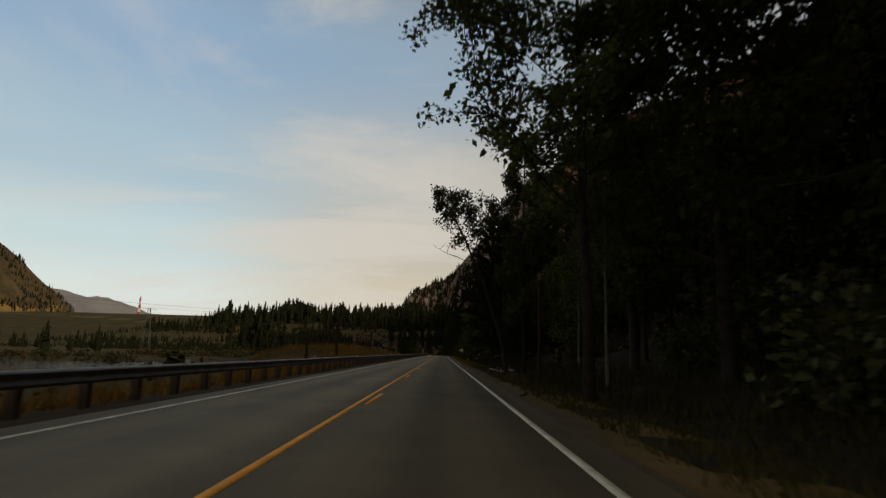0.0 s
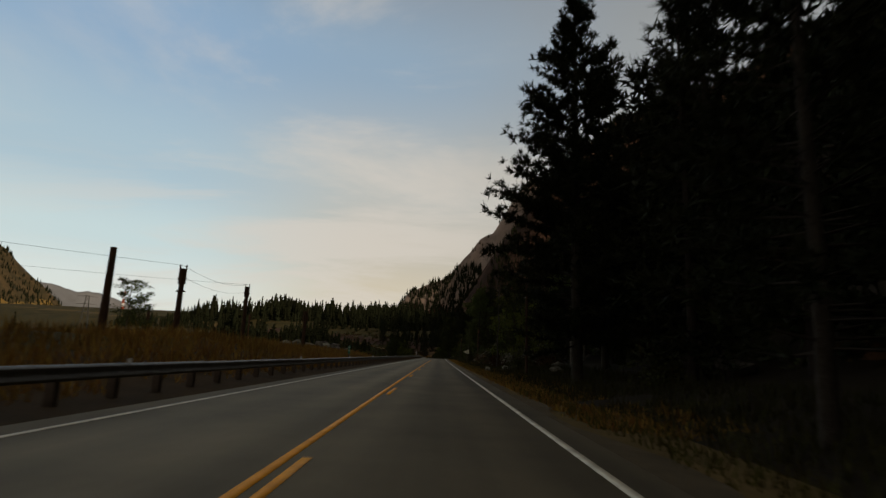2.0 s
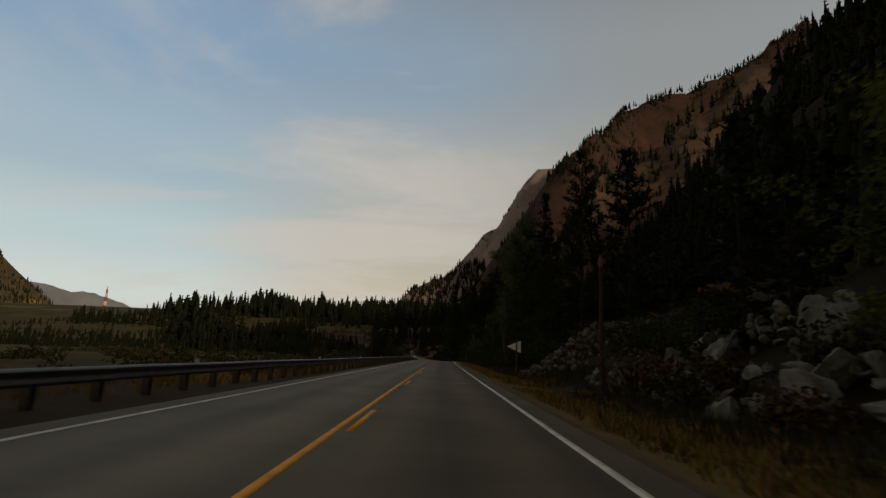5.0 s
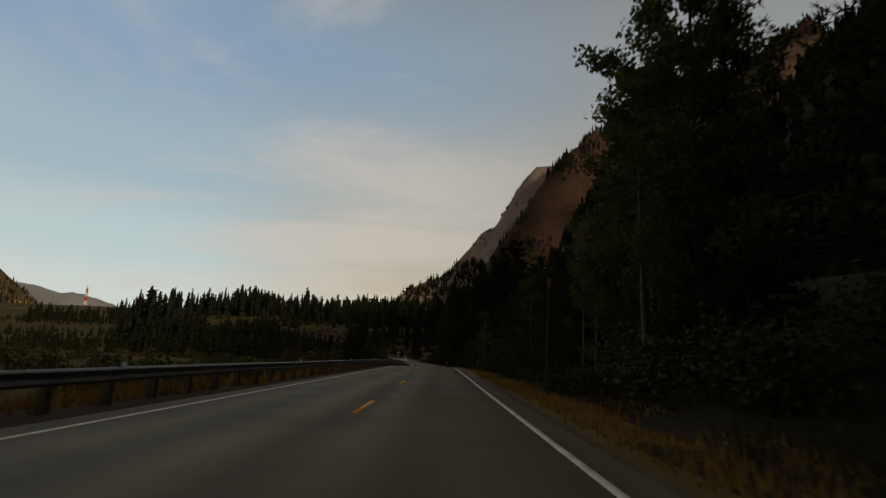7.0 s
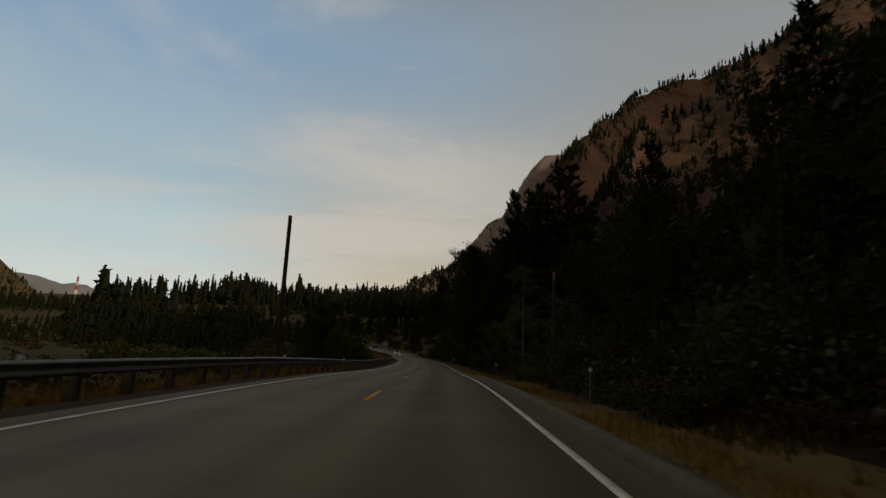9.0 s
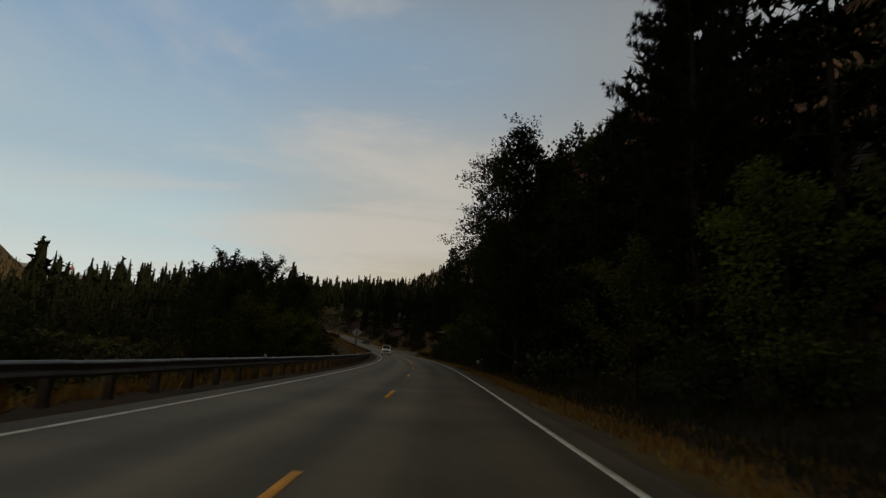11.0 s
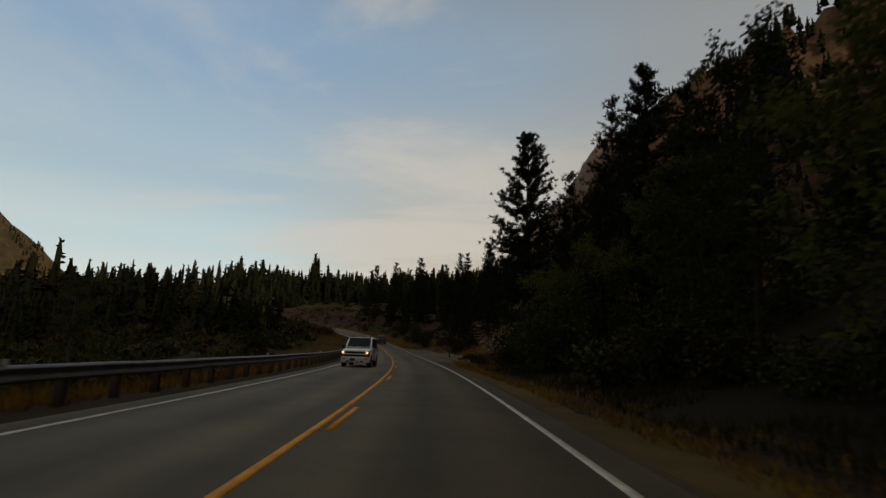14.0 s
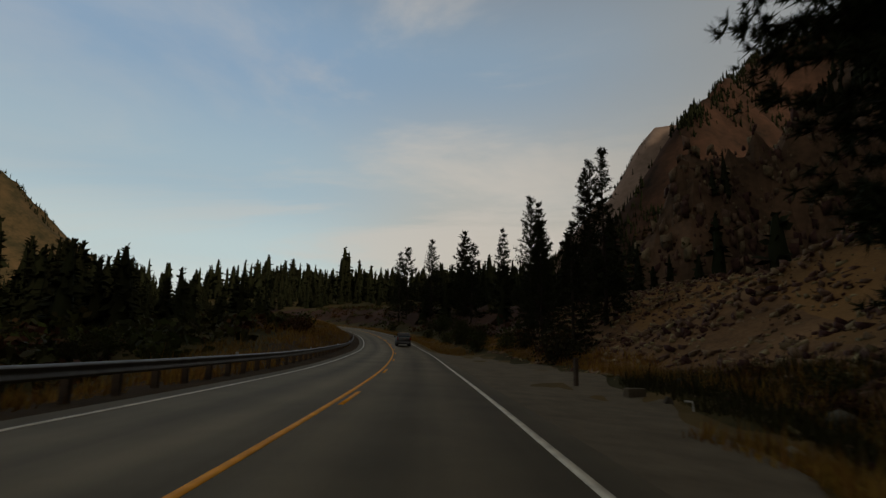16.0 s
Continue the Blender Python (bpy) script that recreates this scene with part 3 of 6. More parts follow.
def broadleaf(name, seed, H, R, base=0.3, lean=(0.0, 0.0), limbs=16, twigs=4, leaves=34, size=0.13, spread=0.5, bark=BARK, leaf=LEAF, label="", bare=0, trunk_r=0.2, top_up=0.12, group="", first=0.0, inner=0, inner_size=1.45):
    rng = np.random.RandomState(seed)
    root = thing(name, label, "tree", group)
    n = 9
    h = np.linspace(0, 1, n)
    trunk = np.stack([lean[0] * h ** 1.5 + np.cumsum(rng.normal(0, 0.05, n)) * H * 0.04, lean[1] * h ** 1.5 + np.cumsum(rng.normal(0, 0.05, n)) * H * 0.04, h * H * 0.9 - 0.3], 1)
    paths = [(trunk, trunk_r * (1 - h * 0.85) + 0.015)]
    centres = []
    for i in range(limbs):
        q = base + (0.98 - base) * (i + rng.rand()) / limbs
        p = np.array([np.interp(q, h, trunk[:, a]) for a in range(3)])
        az = first + i * 2.4 + rng.normal(0, 0.3)
        e = rng.uniform(0.25, 0.8)
        shape = math.sin(math.pi * min(1, (q - base) / (1 - base) * 0.75 + 0.22)) ** 0.7
        L = R * shape * rng.uniform(0.75, 1.15) + 0.3
        L = L * 2.0 if i < bare else L
        limb = bend_line(rng, p, (math.cos(az) * math.cos(e), math.sin(az) * math.cos(e), math.sin(e)), L, 5, 0.16, top_up)
        r0 = trunk_r * (1 - q * 0.85) * 0.5
        paths.append((limb, np.linspace(r0, 0.012, 6)))
        for j in range(twigs):
            k = rng.randint(2, 6)
            t = bend_line(rng, limb[k], rng.normal(0, 1, 3) + [0, 0, 0.2], L * rng.uniform(0.22, 0.45), 3, 0.2, 0.08)
            paths.append((t, np.linspace(r0 * 0.35 + 0.006, 0.006, 4)))
            if i >= bare:
                centres += [t[-1], t[-2], t[-3]]
        if i >= bare:
            centres += [limb[-1], limb[-2], limb[-3]]
    V, F = tubes(paths[:1], 8)
    child("trunk", mesh("trunk", V, F, bark, smooth=True), root)
    V, F = tubes(paths[1:], 3)
    tagged(child("branching", mesh("branching", V, F, bark, smooth=True), root), kind="stuff")
    V, F = leaf_cloud(rng, np.array(centres), leaves, spread * 0.7, size * 0.9, 0.3)
    if inner:
        # thicker foliage inside the crown
        mids = np.array([p[k] for p, _ in paths[1::twigs + 1] for k in (2, 3, 4)])
        V2, F2 = leaf_cloud(rng, mids, int(inner * 2.2), spread * 1.1, size * inner_size, 0.3)
        V, F = np.concatenate([V, V2]), np.concatenate([F, F2 + len(V)])
    child("crown", mesh("crown", V, F, leaf), root)
    return root


def tufts(rng, pts, dirs, blades, length, width):
    n = len(pts) * blades
    c, d = np.repeat(pts, blades, 0), np.repeat(dirs, blades, 0)
    u = d * 0.55 + rng.normal(0, 0.62, (n, 3))
    u /= np.linalg.norm(u, axis=1)[:, None]
    v = np.cross(u, rng.normal(0, 1, (n, 3)))
    v /= np.linalg.norm(v, axis=1)[:, None]
    L = length * rng.uniform(0.6, 1.25, n)[:, None]
    V = np.stack([c - v * width, c + v * width, c + u * L], 1).reshape(-1, 3)
    return V, np.arange(len(V)).reshape(-1, 3)


def conifer(name, seed, H, R, base=0.18, step=0.55, per=5, shape=0.8, droop=-0.1, gap=0.15, blades=13, length=0.34, width=0.045, label="", trunk_r=0.2, group="", low=0.75, swell=6.0, dens=4.2):
    """A pine or fir: whorls of branches with needle tufts along their outer part."""
    rng = np.random.RandomState(seed)
    root = thing(name, label, "tree", group)
    n = 8
    h = np.linspace(0, 1, n)
    trunk = np.stack([np.cumsum(rng.normal(0, 0.04, n)), np.cumsum(rng.normal(0, 0.04, n)), h * H - 0.3], 1)
    paths, P, D = [(trunk, trunk_r * (1 - h * 0.93) + 0.01)], [], []
    z = base * H
    while z < H - 0.2:
        q = (z / H - base) / (1 - base)
        for j in range(per):
            if rng.rand() < gap:
                continue
            az = rng.rand() * 2 * math.pi
            L = R * ((1 - q) ** shape) * rng.uniform(0.6, 1.12) * (low + (1 - low) * min(1, q * swell)) + 0.18
            p = np.array([np.interp(z / H, h, trunk[:, 0]), np.interp(z / H, h, trunk[:, 1]), z + rng.uniform(-0.25, 0.25)])
            e = droop + q * 0.75 + rng.normal(0, 0.12)
            br = bend_line(rng, p, (math.cos(az) * math.cos(e), math.sin(az) * math.cos(e), math.sin(e)), L, 4, 0.09, 0.06)
            paths.append((br, np.linspace(0.035 * (1 - q) + 0.012, 0.006, 5)))
            m = max(3, int(L * dens))
            f = np.linspace(0.32, 1.0, m)
            pos = np.stack([np.interp(f, np.linspace(0, 1, 5), br[:, a]) for a in range(3)], 1)
            off = rng.normal(0, 0.16, (m, 3)) * (0.4 + L * 0.25) * [1, 1, 0.45]
            P.append(pos + off * f[:, None])
            dd = (br[-1] - br[0]) / np.linalg.norm(br[-1] - br[0]) + [0, 0, 0.35]
            D.append(np.repeat(dd[None], m, 0))
        z += step * rng.uniform(0.75, 1.25)
    V, F = tubes(paths[:1], 8)
    child("trunk", mesh("trunk", V, F, BARK, smooth=True), root)
    V, F = tubes([(q[::2], w[::2]) for q, w in paths[1:]], 3)
    tagged(child("branching", mesh("branching", V, F, BARK), root), kind="stuff")
    V, F = tufts(rng, np.concatenate(P), np.concatenate(D), blades, length, width)
    child("crown", mesh("crown", V, F, NEEDLE), root)
    return root


def shrub(name, seed, R, H, leaf, label, leaves=10, size=0.113, group="roadside shrubs"):
    rng = np.random.RandomState(seed)
    root = tagged(new(name), label, "shrub", group)
    paths, centres = [], []
    for i in range(16):
        az, e = rng.rand() * 2 * math.pi, rng.uniform(0.5, 1.45)
        st = bend_line(rng, rng.normal(0, 0.15, 3) * [1, 1, 0] - [0, 0, 0.15], (math.cos(az) * math.cos(e) * R / H, math.sin(az) * math.cos(e) * R / H, math.sin(e)), H * rng.uniform(0.65, 1.1), 5, 0.16, 0.02)
        paths.append((st[::2] if i % 2 else st[1::2], np.linspace(0.03, 0.006, 3)))
        centres += [st[2], st[3], st[4], st[5], st[4] + rng.normal(0, 0.3, 3), st[3] + rng.normal(0, 0.4, 3)]
    V, F = tubes(paths, 3)
    tagged(child("stem_growth", mesh("stem_growth", V, F, BARK), root), kind="stuff")
    c = np.array(centres)
    c[:, 2] = np.maximum(c[:, 2], 0.15)
    V, F = leaf_cloud(rng, c, leaves, 0.28 * (R + H) / 3, size)
    child("crown", mesh("crown", V, F, leaf), root)
    return root


SNAG_BARK = material("grey_dead_wood", (0.075, 0.062, 0.05), (0.04, 0.034, 0.028), scale=3, fine=20, rough=1.0, bump=0.5)


def snag(name, seed, H, label):
    rng = np.random.RandomState(seed)
    root = thing(name, label, "dead tree", "bare dead trees")
    h = np.linspace(0, 1, 8)
    trunk = np.stack([np.cumsum(rng.normal(0, 0.24, 8)) - 0.9 * h ** 2, np.cumsum(rng.normal(0, 0.2, 8)), h * H - 0.3], 1)
    child("trunk", mesh("trunk", *tubes([(trunk, 0.065 * (1 - h * 0.9) + 0.010)], 6), SNAG_BARK, smooth=True), root)
    paths = []
    for i in range(11):
        q = rng.uniform(0.4, 0.98)
        p = np.array([np.interp(q, h, trunk[:, a]) for a in range(3)])
        az = rng.rand() * 6.28
        b = bend_line(rng, p, (math.cos(az), math.sin(az), 0.9), rng.uniform(0.8, 2.2), 4, 0.2, 0.1)
        paths.append((b, np.linspace(0.03, 0.006, 5)))
        paths.append((bend_line(rng, b[2], rng.normal(0, 1, 3), 0.7, 3, 0.2, 0.1), np.linspace(0.014, 0.004, 4)))
    for q in range(0, len(paths), 2):
        child("branch", mesh("branch", *tubes(paths[q:q + 2], 4), SNAG_BARK), root)
    return root


_templates = {}


def plant(kind, s, d, scale=1.0, turn=0.0, wide=1.0, sink=0.1):
    """Puts a plant of that kind at a place along the road; the first one is the original, later ones are copies."""
    x, y, _ = at(s, d)
    m = Matrix.LocRotScale((x, y, ground_z(x, y) - sink), Euler((0, 0, radians(turn))), (scale * wide, scale * wide, scale))
    if kind not in _templates:
        _templates[kind] = MAKERS[kind]()
        _templates[kind].matrix_basis = m
        return _templates[kind]
    src = _templates[kind]
    keep = src.matrix_basis.copy()
    src.matrix_basis = Matrix()
    ob = copy_thing(src, m)
    src.matrix_basis = keep
    return ob


MAKERS = {
    "cottonwood": lambda: broadleaf("cottonwood_tree", 3, 16, 5.2, base=0.25, limbs=26, leaves=27, size=0.15, inner=6, label="tall green cottonwood tree with a loose leafy crown beside the road", group="roadside broadleaf trees"),
    "cottonwood_b": lambda: broadleaf("cottonwood_tree", 8, 17, 3.2, base=0.2, limbs=24, leaves=40, label="slender green cottonwood tree with gaps in its crown", group="roadside broadleaf trees"),
    "overhang": lambda: broadleaf("cottonwood_tree", 3, 18, 6.2, base=0.40, limbs=28, leaves=42, size=0.115, first=3.0, inner=8, label="tall green cottonwood tree whose crown overhangs the road", trunk_r=0.17),
    "big_pine": lambda: conifer("pine_tree", 6, 20, 5.7, base=0.10, step=0.55, per=10, shape=0.72, low=0.5, swell=3.2, gap=0.05, blades=18, width=0.030, length=0.33, dens=6.2, label="large dark ponderosa pine tree with a dense broad crown", group="pine trees", trunk_r=0.26),
    "leaning": lambda: broadleaf("cottonwood_tree", 21, 15.5, 2.7, base=0.62, lean=(-5.0, 0.0), limbs=17, bare=3, leaves=22, size=0.115, spread=0.40, first=3.1, label="leaning cottonwood tree with bare lower branches over the road", trunk_r=0.15),
    "maple": lambda: broadleaf("maple_tree", 31, 16, 5.5, base=0.12, limbs=24, twigs=3, leaves=15, size=0.14, spread=0.40, leaf=MAPLE_LEAF, inner=6, label="dense dark green broadleaf tree at the roadside", group="roadside broadleaf trees"),
    "small_maple": lambda: broadleaf("maple_tree", 33, 16, 6.0, base=0.08, limbs=18, twigs=3, leaves=24, size=0.165, spread=0.75, leaf=LIT_MAPLE_LEAF, inner=7, inner_size=1.2, label="small bushy green broadleaf tree", group="roadside broadleaf trees"),
    "broad_maple": lambda: broadleaf("maple_tree", 35, 19, 5.0, base=0.07, limbs=38, twigs=3, leaves=38, size=0.088, spread=0.46, leaf=MAPLE_LEAF, inner=18, label="tall dense dark green broadleaf tree overhanging the verge", group="roadside broadleaf trees", trunk_r=0.22),
    "big_fir": lambda: conifer("fir_tree", 29, 19, 5.2, base=0.16, step=0.6, per=10, shape=0.6, droop=-0.35, gap=0.06, blades=13, width=0.038, length=0.34, label="large dark fir tree with drooping layered boughs", group="fir trees", trunk_r=0.26),
    "birch": lambda: broadleaf("birch_tree", 41, 14, 2.4, base=0.35, limbs=14, leaves=20, size=0.112, spread=0.4, bark=PALE_BARK, trunk_r=0.09, twigs=3, label="thin pale-barked tree with a sparse crown", group="pale thin trees"),
    "pine": lambda: conifer("pine_tree", 5, 20, 4.2, base=0.10, step=0.55, per=6, shape=0.7, gap=0.08, blades=13, width=0.031, length=0.41, label="tall dark green ponderosa pine tree", group="pine trees"),
    "pine_b": lambda: conifer("pine_tree", 15, 18, 4.6, base=0.12, step=0.62, per=6, shape=0.5, gap=0.12, blades=14, width=0.034, length=0.46, label="broad dark pine tree with tufted open branches", group="pine trees"),
    "wood_fir": lambda: conifer("fir_tree", 27, 19, 3.4, base=0.06, step=0.9, per=6, shape=0.9, droop=-0.3, gap=0.05, blades=4, width=0.12, length=0.66, label="dark fir tree in the wood above the road", group="fir trees"),
    "wood_pine": lambda: conifer("pine_tree", 28, 20, 4.2, base=0.10, step=0.95, per=6, shape=0.65, gap=0.05, blades=4, width=0.12, length=0.66, label="dark pine tree in the wood above the road", group="pine trees"),
    "fir": lambda: conifer("fir_tree", 25, 19, 3.2, base=0.06, step=0.5, per=6, shape=0.95, droop=-0.3, gap=0.08, blades=8, width=0.048, length=0.46, label="narrow dark conical fir tree", group="fir trees"),
    "shrub": lambda: shrub("green_shrub", 51, 1.9, 2.4, SHRUB_LEAF, "dense dark green shrub beside the road"),
    "shrub_b": lambda: shrub("green_shrub", 52, 2.4, 3.6, MAPLE_LEAF, "tall dark green shrub with fine leaves", leaves=12, size=0.118),
    "rust": lambda: shrub("autumn_shrub", 53, 1.7, 1.9, RUST_LEAF, "low rust-brown autumn shrub"),
    "snag": lambda: snag("dead_tree", 61, 11, "bare grey dead tree above the bushes"),
}

def stand_of(*rows):
    for row in rows:
        plant(row[0], row[1], row[2], row[3], row[4], row[5])


# kind, station, offset, size, turn, width
stand_of(("overhang", 18.5, 6.5, 1.0, 10, 1.2), ("cottonwood", 17, 10.5, 1.1, 140, 1.1), ("cottonwood_b", 27, 11, 1.0, 80, 1.2), ("maple", 11, 13, 0.95, 30, 1.0), ("cottonwood", 31, 13, 0.75, 200, 1.0))
stand_of(("maple", 33, 17, 1.1, 10, 1.0), ("maple", 24, 17.5, 1.2, 130, 1.0), ("maple", 45, 18, 1.05, 250, 1.0))
stand_of(("leaning", 42, 6.7, 1.0, 0, 1.0), ("cottonwood_b", 40, 7.6, 1.1, 0, 0.72), ("birch", 36, 10.5, 0.9, 40, 1.0), ("birch", 22, 8.2, 0.8, 140, 1.0), ("maple", 38, 15, 0.75, 100, 1.0), ("small_maple", 47, 13.5, 0.62, 200, 1.0))
stand_of(("pine_b", 58.5, 8.2, 0.86, 20, 1.0), ("wood_pine", 66, 13, 0.92, 70, 1.0), ("fir", 71, 11.5, 0.93, 10, 1.1), ("wood_pine", 63, 18, 1.0, 170, 1.0), ("small_maple", 54, 14, 0.6, 20, 1.2), ("wood_fir", 52, 19, 1.0, 60, 1.2))
stand_of(("big_pine", 78, 8.8, 1.1, 120, 1.0), ("wood_pine", 84, 12, 1.1, 220, 1.0), ("pine_b", 74, 14, 1.15, 300, 1.0), ("wood_fir", 80, 17, 1.1, 30, 1.2), ("wood_pine", 88, 16, 1.1, 80, 1.1))
stand_of(("big_fir", 94, 12.4, 1.0, 150, 0.92), ("birch", 91, 11.5, 0.9, 200, 1.0), ("birch", 95, 13.5, 0.95, 20, 1.0), ("wood_fir", 97, 16, 1.05, 90, 1.1), ("wood_pine", 92, 20, 1.1, 10, 1.1), ("maple", 99, 14, 0.7, 160, 1.0))
stand_of(("snag", 114, 8.4, 1.22, 0, 1.0), ("snag", 116, 11.4, 1.28, 130, 1.0), ("snag", 117, 14.6, 1.2, 250, 1.0), ("maple", 115, 10.4, 0.68, 0, 0.85), ("small_maple", 121, 11.2, 0.6, 80, 1.0), ("small_maple", 127, 11.6, 0.52, 180, 1.1), ("small_maple", 133, 12.2, 0.48, 280, 1.1), ("maple", 118, 13.2, 0.68, 80, 0.9))
stand_of(("small_maple", 121, 15, 0.46, 0, 1.2), ("small_maple", 128, 17, 0.42, 80, 1.2), ("fir", 141, 21, 0.55, 0, 1.2), ("fir", 150, 19, 0.62, 70, 1.1), ("wood_fir", 146, 25, 0.6, 20, 1.2), ("pine", 158, 24, 0.55, 20, 1.1))
stand_of(("fir", 195, 14.6, 1.15, 0, 1.05), ("pine", 187, 17.5, 1.2, 100, 1.0), ("cottonwood_b", 192, 11.6, 1.15, 40, 0.9), ("cottonwood_b", 200, 12.6, 1.1, 200, 1.1), ("maple", 197, 14.6, 1.1, 90, 0.9), ("small_maple", 201, 11.2, 0.5, 120, 0.95), ("small_maple", 194, 11.5, 0.55, 220, 0.9), ("birch", 197, 11.5, 1.15, 10, 1.1), ("birch", 205, 11, 0.8, 90, 1.0))
stand_of(("wood_pine", 180, 21, 1.0, 200, 1.1), ("maple", 182, 13, 0.7, 310, 1.0), ("small_maple", 207, 14, 0.6, 40, 1.0), ("birch", 191, 9.0, 0.8, 300, 1.0), ("birch", 214, 12.5, 0.7, 30, 1.0))
stand_of(("big_pine", 289, 11.0, 1.14, 60, 0.66), ("wood_pine", 297, 14.5, 1.22, 160, 1.0), ("wood_pine", 300, 19, 1.35, 20, 1.1), ("wood_fir", 306, 18, 1.4, 70, 1.2), ("wood_fir", 293, 19.5, 1.3, 170, 1.2), ("wood_fir", 305, 14, 1.05, 10, 1.2), ("birch", 277, 10.2, 0.85, 10, 1.0), ("small_maple", 284.5, 11.5, 0.46, 0, 1.25), ("small_maple", 290, 9.0, 0.40, 60, 1.3), ("small_maple", 279, 15, 0.45, 130, 1.3))
stand_of(("wood_pine", 334, 15, 1.25, 60, 1.1), ("wood_fir", 341, 20, 1.3, 10, 1.3), ("wood_pine", 331, 23, 1.3, 240, 1.1), ("broad_maple", 321.5, 8.3, 1.2, 60, 1.15), ("maple", 313, 10.5, 1.2, 110, 0.9), ("cottonwood", 327, 9.5, 1.05, 60, 1.0), ("maple", 304, 11.5, 1.05, 240, 0.95), ("cottonwood", 316, 13.5, 1.1, 300, 1.1), ("maple", 330, 13, 1.0, 200, 1.1), ("wood_pine", 322, 18, 1.1, 20, 1.2))
stand_of(("wood_pine", 334, 15.5, 1.05, 250, 1.1), ("wood_fir", 338, 19, 1.0, 60, 1.2))
stand_of(("small_maple", 352, 11, 0.52, 20, 1.2), ("small_maple", 345, 12, 0.55, 200, 1.2), ("maple", 358, 11.5, 0.72, 100, 1.0), ("cottonwood", 366, 13.5, 0.62, 20, 1.05), ("maple", 368, 16, 0.64, 160, 1.1), ("wood_fir", 372, 17, 0.8, 10, 1.3), ("small_maple", 376, 13, 0.5, 330, 1.2))
stand_of(("fir", 385, 13.5, 0.6, 10, 1.2), ("fir", 388, 17, 0.7, 90, 1.2), ("pine", 382, 13, 0.7, 200, 1.1), ("small_maple", 379, 10.5, 0.42, 100, 1.2), ("fir", 391, 21, 0.8, 150, 1.2), ("big_pine", 402, 14.8, 1.27, 10, 1.0), ("wood_fir", 401, 18.5, 0.6, 40, 1.3), ("wood_fir", 405, 22.5, 0.65, 140, 1.2), ("shrub", 398, 13.5, 0.55, 20, 1.1), ("shrub_b", 400, 15.5, 0.6, 60, 1.1), ("shrub", 403.5, 17, 0.8, 200, 1.2), ("rust", 396, 11.8, 0.4, 10, 1.2), ("rust", 403.5, 11.6, 0.34, 100, 1.3), ("shrub", 405, 12.6, 0.36, 160, 1.3), ("rust", 409, 12.8, 0.4, 220, 1.2), ("big_pine", 394, 25.3, 1.25, 80, 0.95), ("pine", 403, 25.5, 1.28, 180, 1.0), ("pine", 386, 17, 0.7, 130, 1.0), ("wood_pine", 378, 22, 0.75, 300, 1.1), ("fir", 382, 19, 0.85, 50, 1.3))
stand_of(("fir", 437, 18, 0.84, 0, 1.05), ("pine", 446, 20, 0.85, 60, 0.9), ("fir", 452, 16, 0.7, 100, 1.2), ("pine", 441, 13.5, 0.6, 200, 1.1), ("fir", 432, 13.5, 0.55, 40, 1.3), ("fir", 458, 24, 0.95, 100, 1.0), ("pine", 462, 18, 0.9, 20, 0.9), ("wood_fir", 470, 22, 0.9, 120, 1.1))
stand_of(("pine", 530, 19, 1.05, 0, 1.0), ("wood_pine", 520, 24, 1.0, 60, 1.0), ("wood_fir", 508, 20, 0.9, 10, 1.0), ("wood_pine", 496, 18, 0.8, 100, 1.0), ("wood_fir", 486, 21, 0.85, 60, 1.0), ("pine", 541, 14, 1.0, 200, 1.0), ("wood_pine", 552, 20, 1.05, 10, 1.0))
stand_of(("small_maple", 104, 12.5, 0.42, 30, 1.1), ("small_maple", 109.5, 11.2, 0.36, 150, 1.2), ("maple", 106, 17, 0.55, 40, 1.1), ("small_maple", 112, 15, 0.48, 260, 1.1), ("maple", 100, 19, 0.6, 200, 1.1), ("maple", 111, 21, 0.55, 310, 1.2), ("small_maple", 118, 19, 0.5, 90, 1.2), ("maple", 124, 21, 0.5, 140, 1.2))
stand_of(("maple", 222, 12.5, 0.68, 20, 1.1), ("maple", 230, 12, 0.62, 130, 1.1), ("wood_fir", 226, 17, 0.8, 60, 1.2), ("maple", 238, 13, 0.66, 230, 1.1), ("wood_fir", 243, 18, 0.8, 10, 1.2), ("maple", 247, 12.2, 0.6, 300, 1.2), ("maple", 256, 13, 0.62, 80, 1.1), ("wood_pine", 262, 18, 0.8, 190, 1.1), ("maple", 268, 13.5, 0.66, 150, 1.1), ("birch", 227, 10.5, 0.72, 40, 1.0), ("wood_fir", 233, 20, 0.85, 140, 1.2), ("shrub_b", 218, 9.0, 0.9, 20, 1.2), ("shrub_b", 225, 8.8, 0.8, 120, 1.2), ("shrub_b", 233, 9.0, 0.9, 200, 1.2), ("shrub", 241, 8.9, 0.9, 300, 1.2), ("shrub_b", 249, 9.0, 0.85, 70, 1.2))
stand_of(("broad_maple", 312.5, 8.0, 1.13, 150, 1.28), ("shrub_b", 322, 8.6, 0.9, 20, 1.2), ("shrub_b", 328, 8.9, 1.0, 120, 1.2), ("shrub_b", 333, 8.8, 0.95, 210, 1.2), ("shrub_b", 338, 9.0, 1.0, 320, 1.2), ("shrub_b", 343, 9.2, 1.0, 60, 1.2), ("birch", 228, 20.5, 1.15, 30, 0.9), ("birch", 231, 25, 1.1, 130, 0.9),)
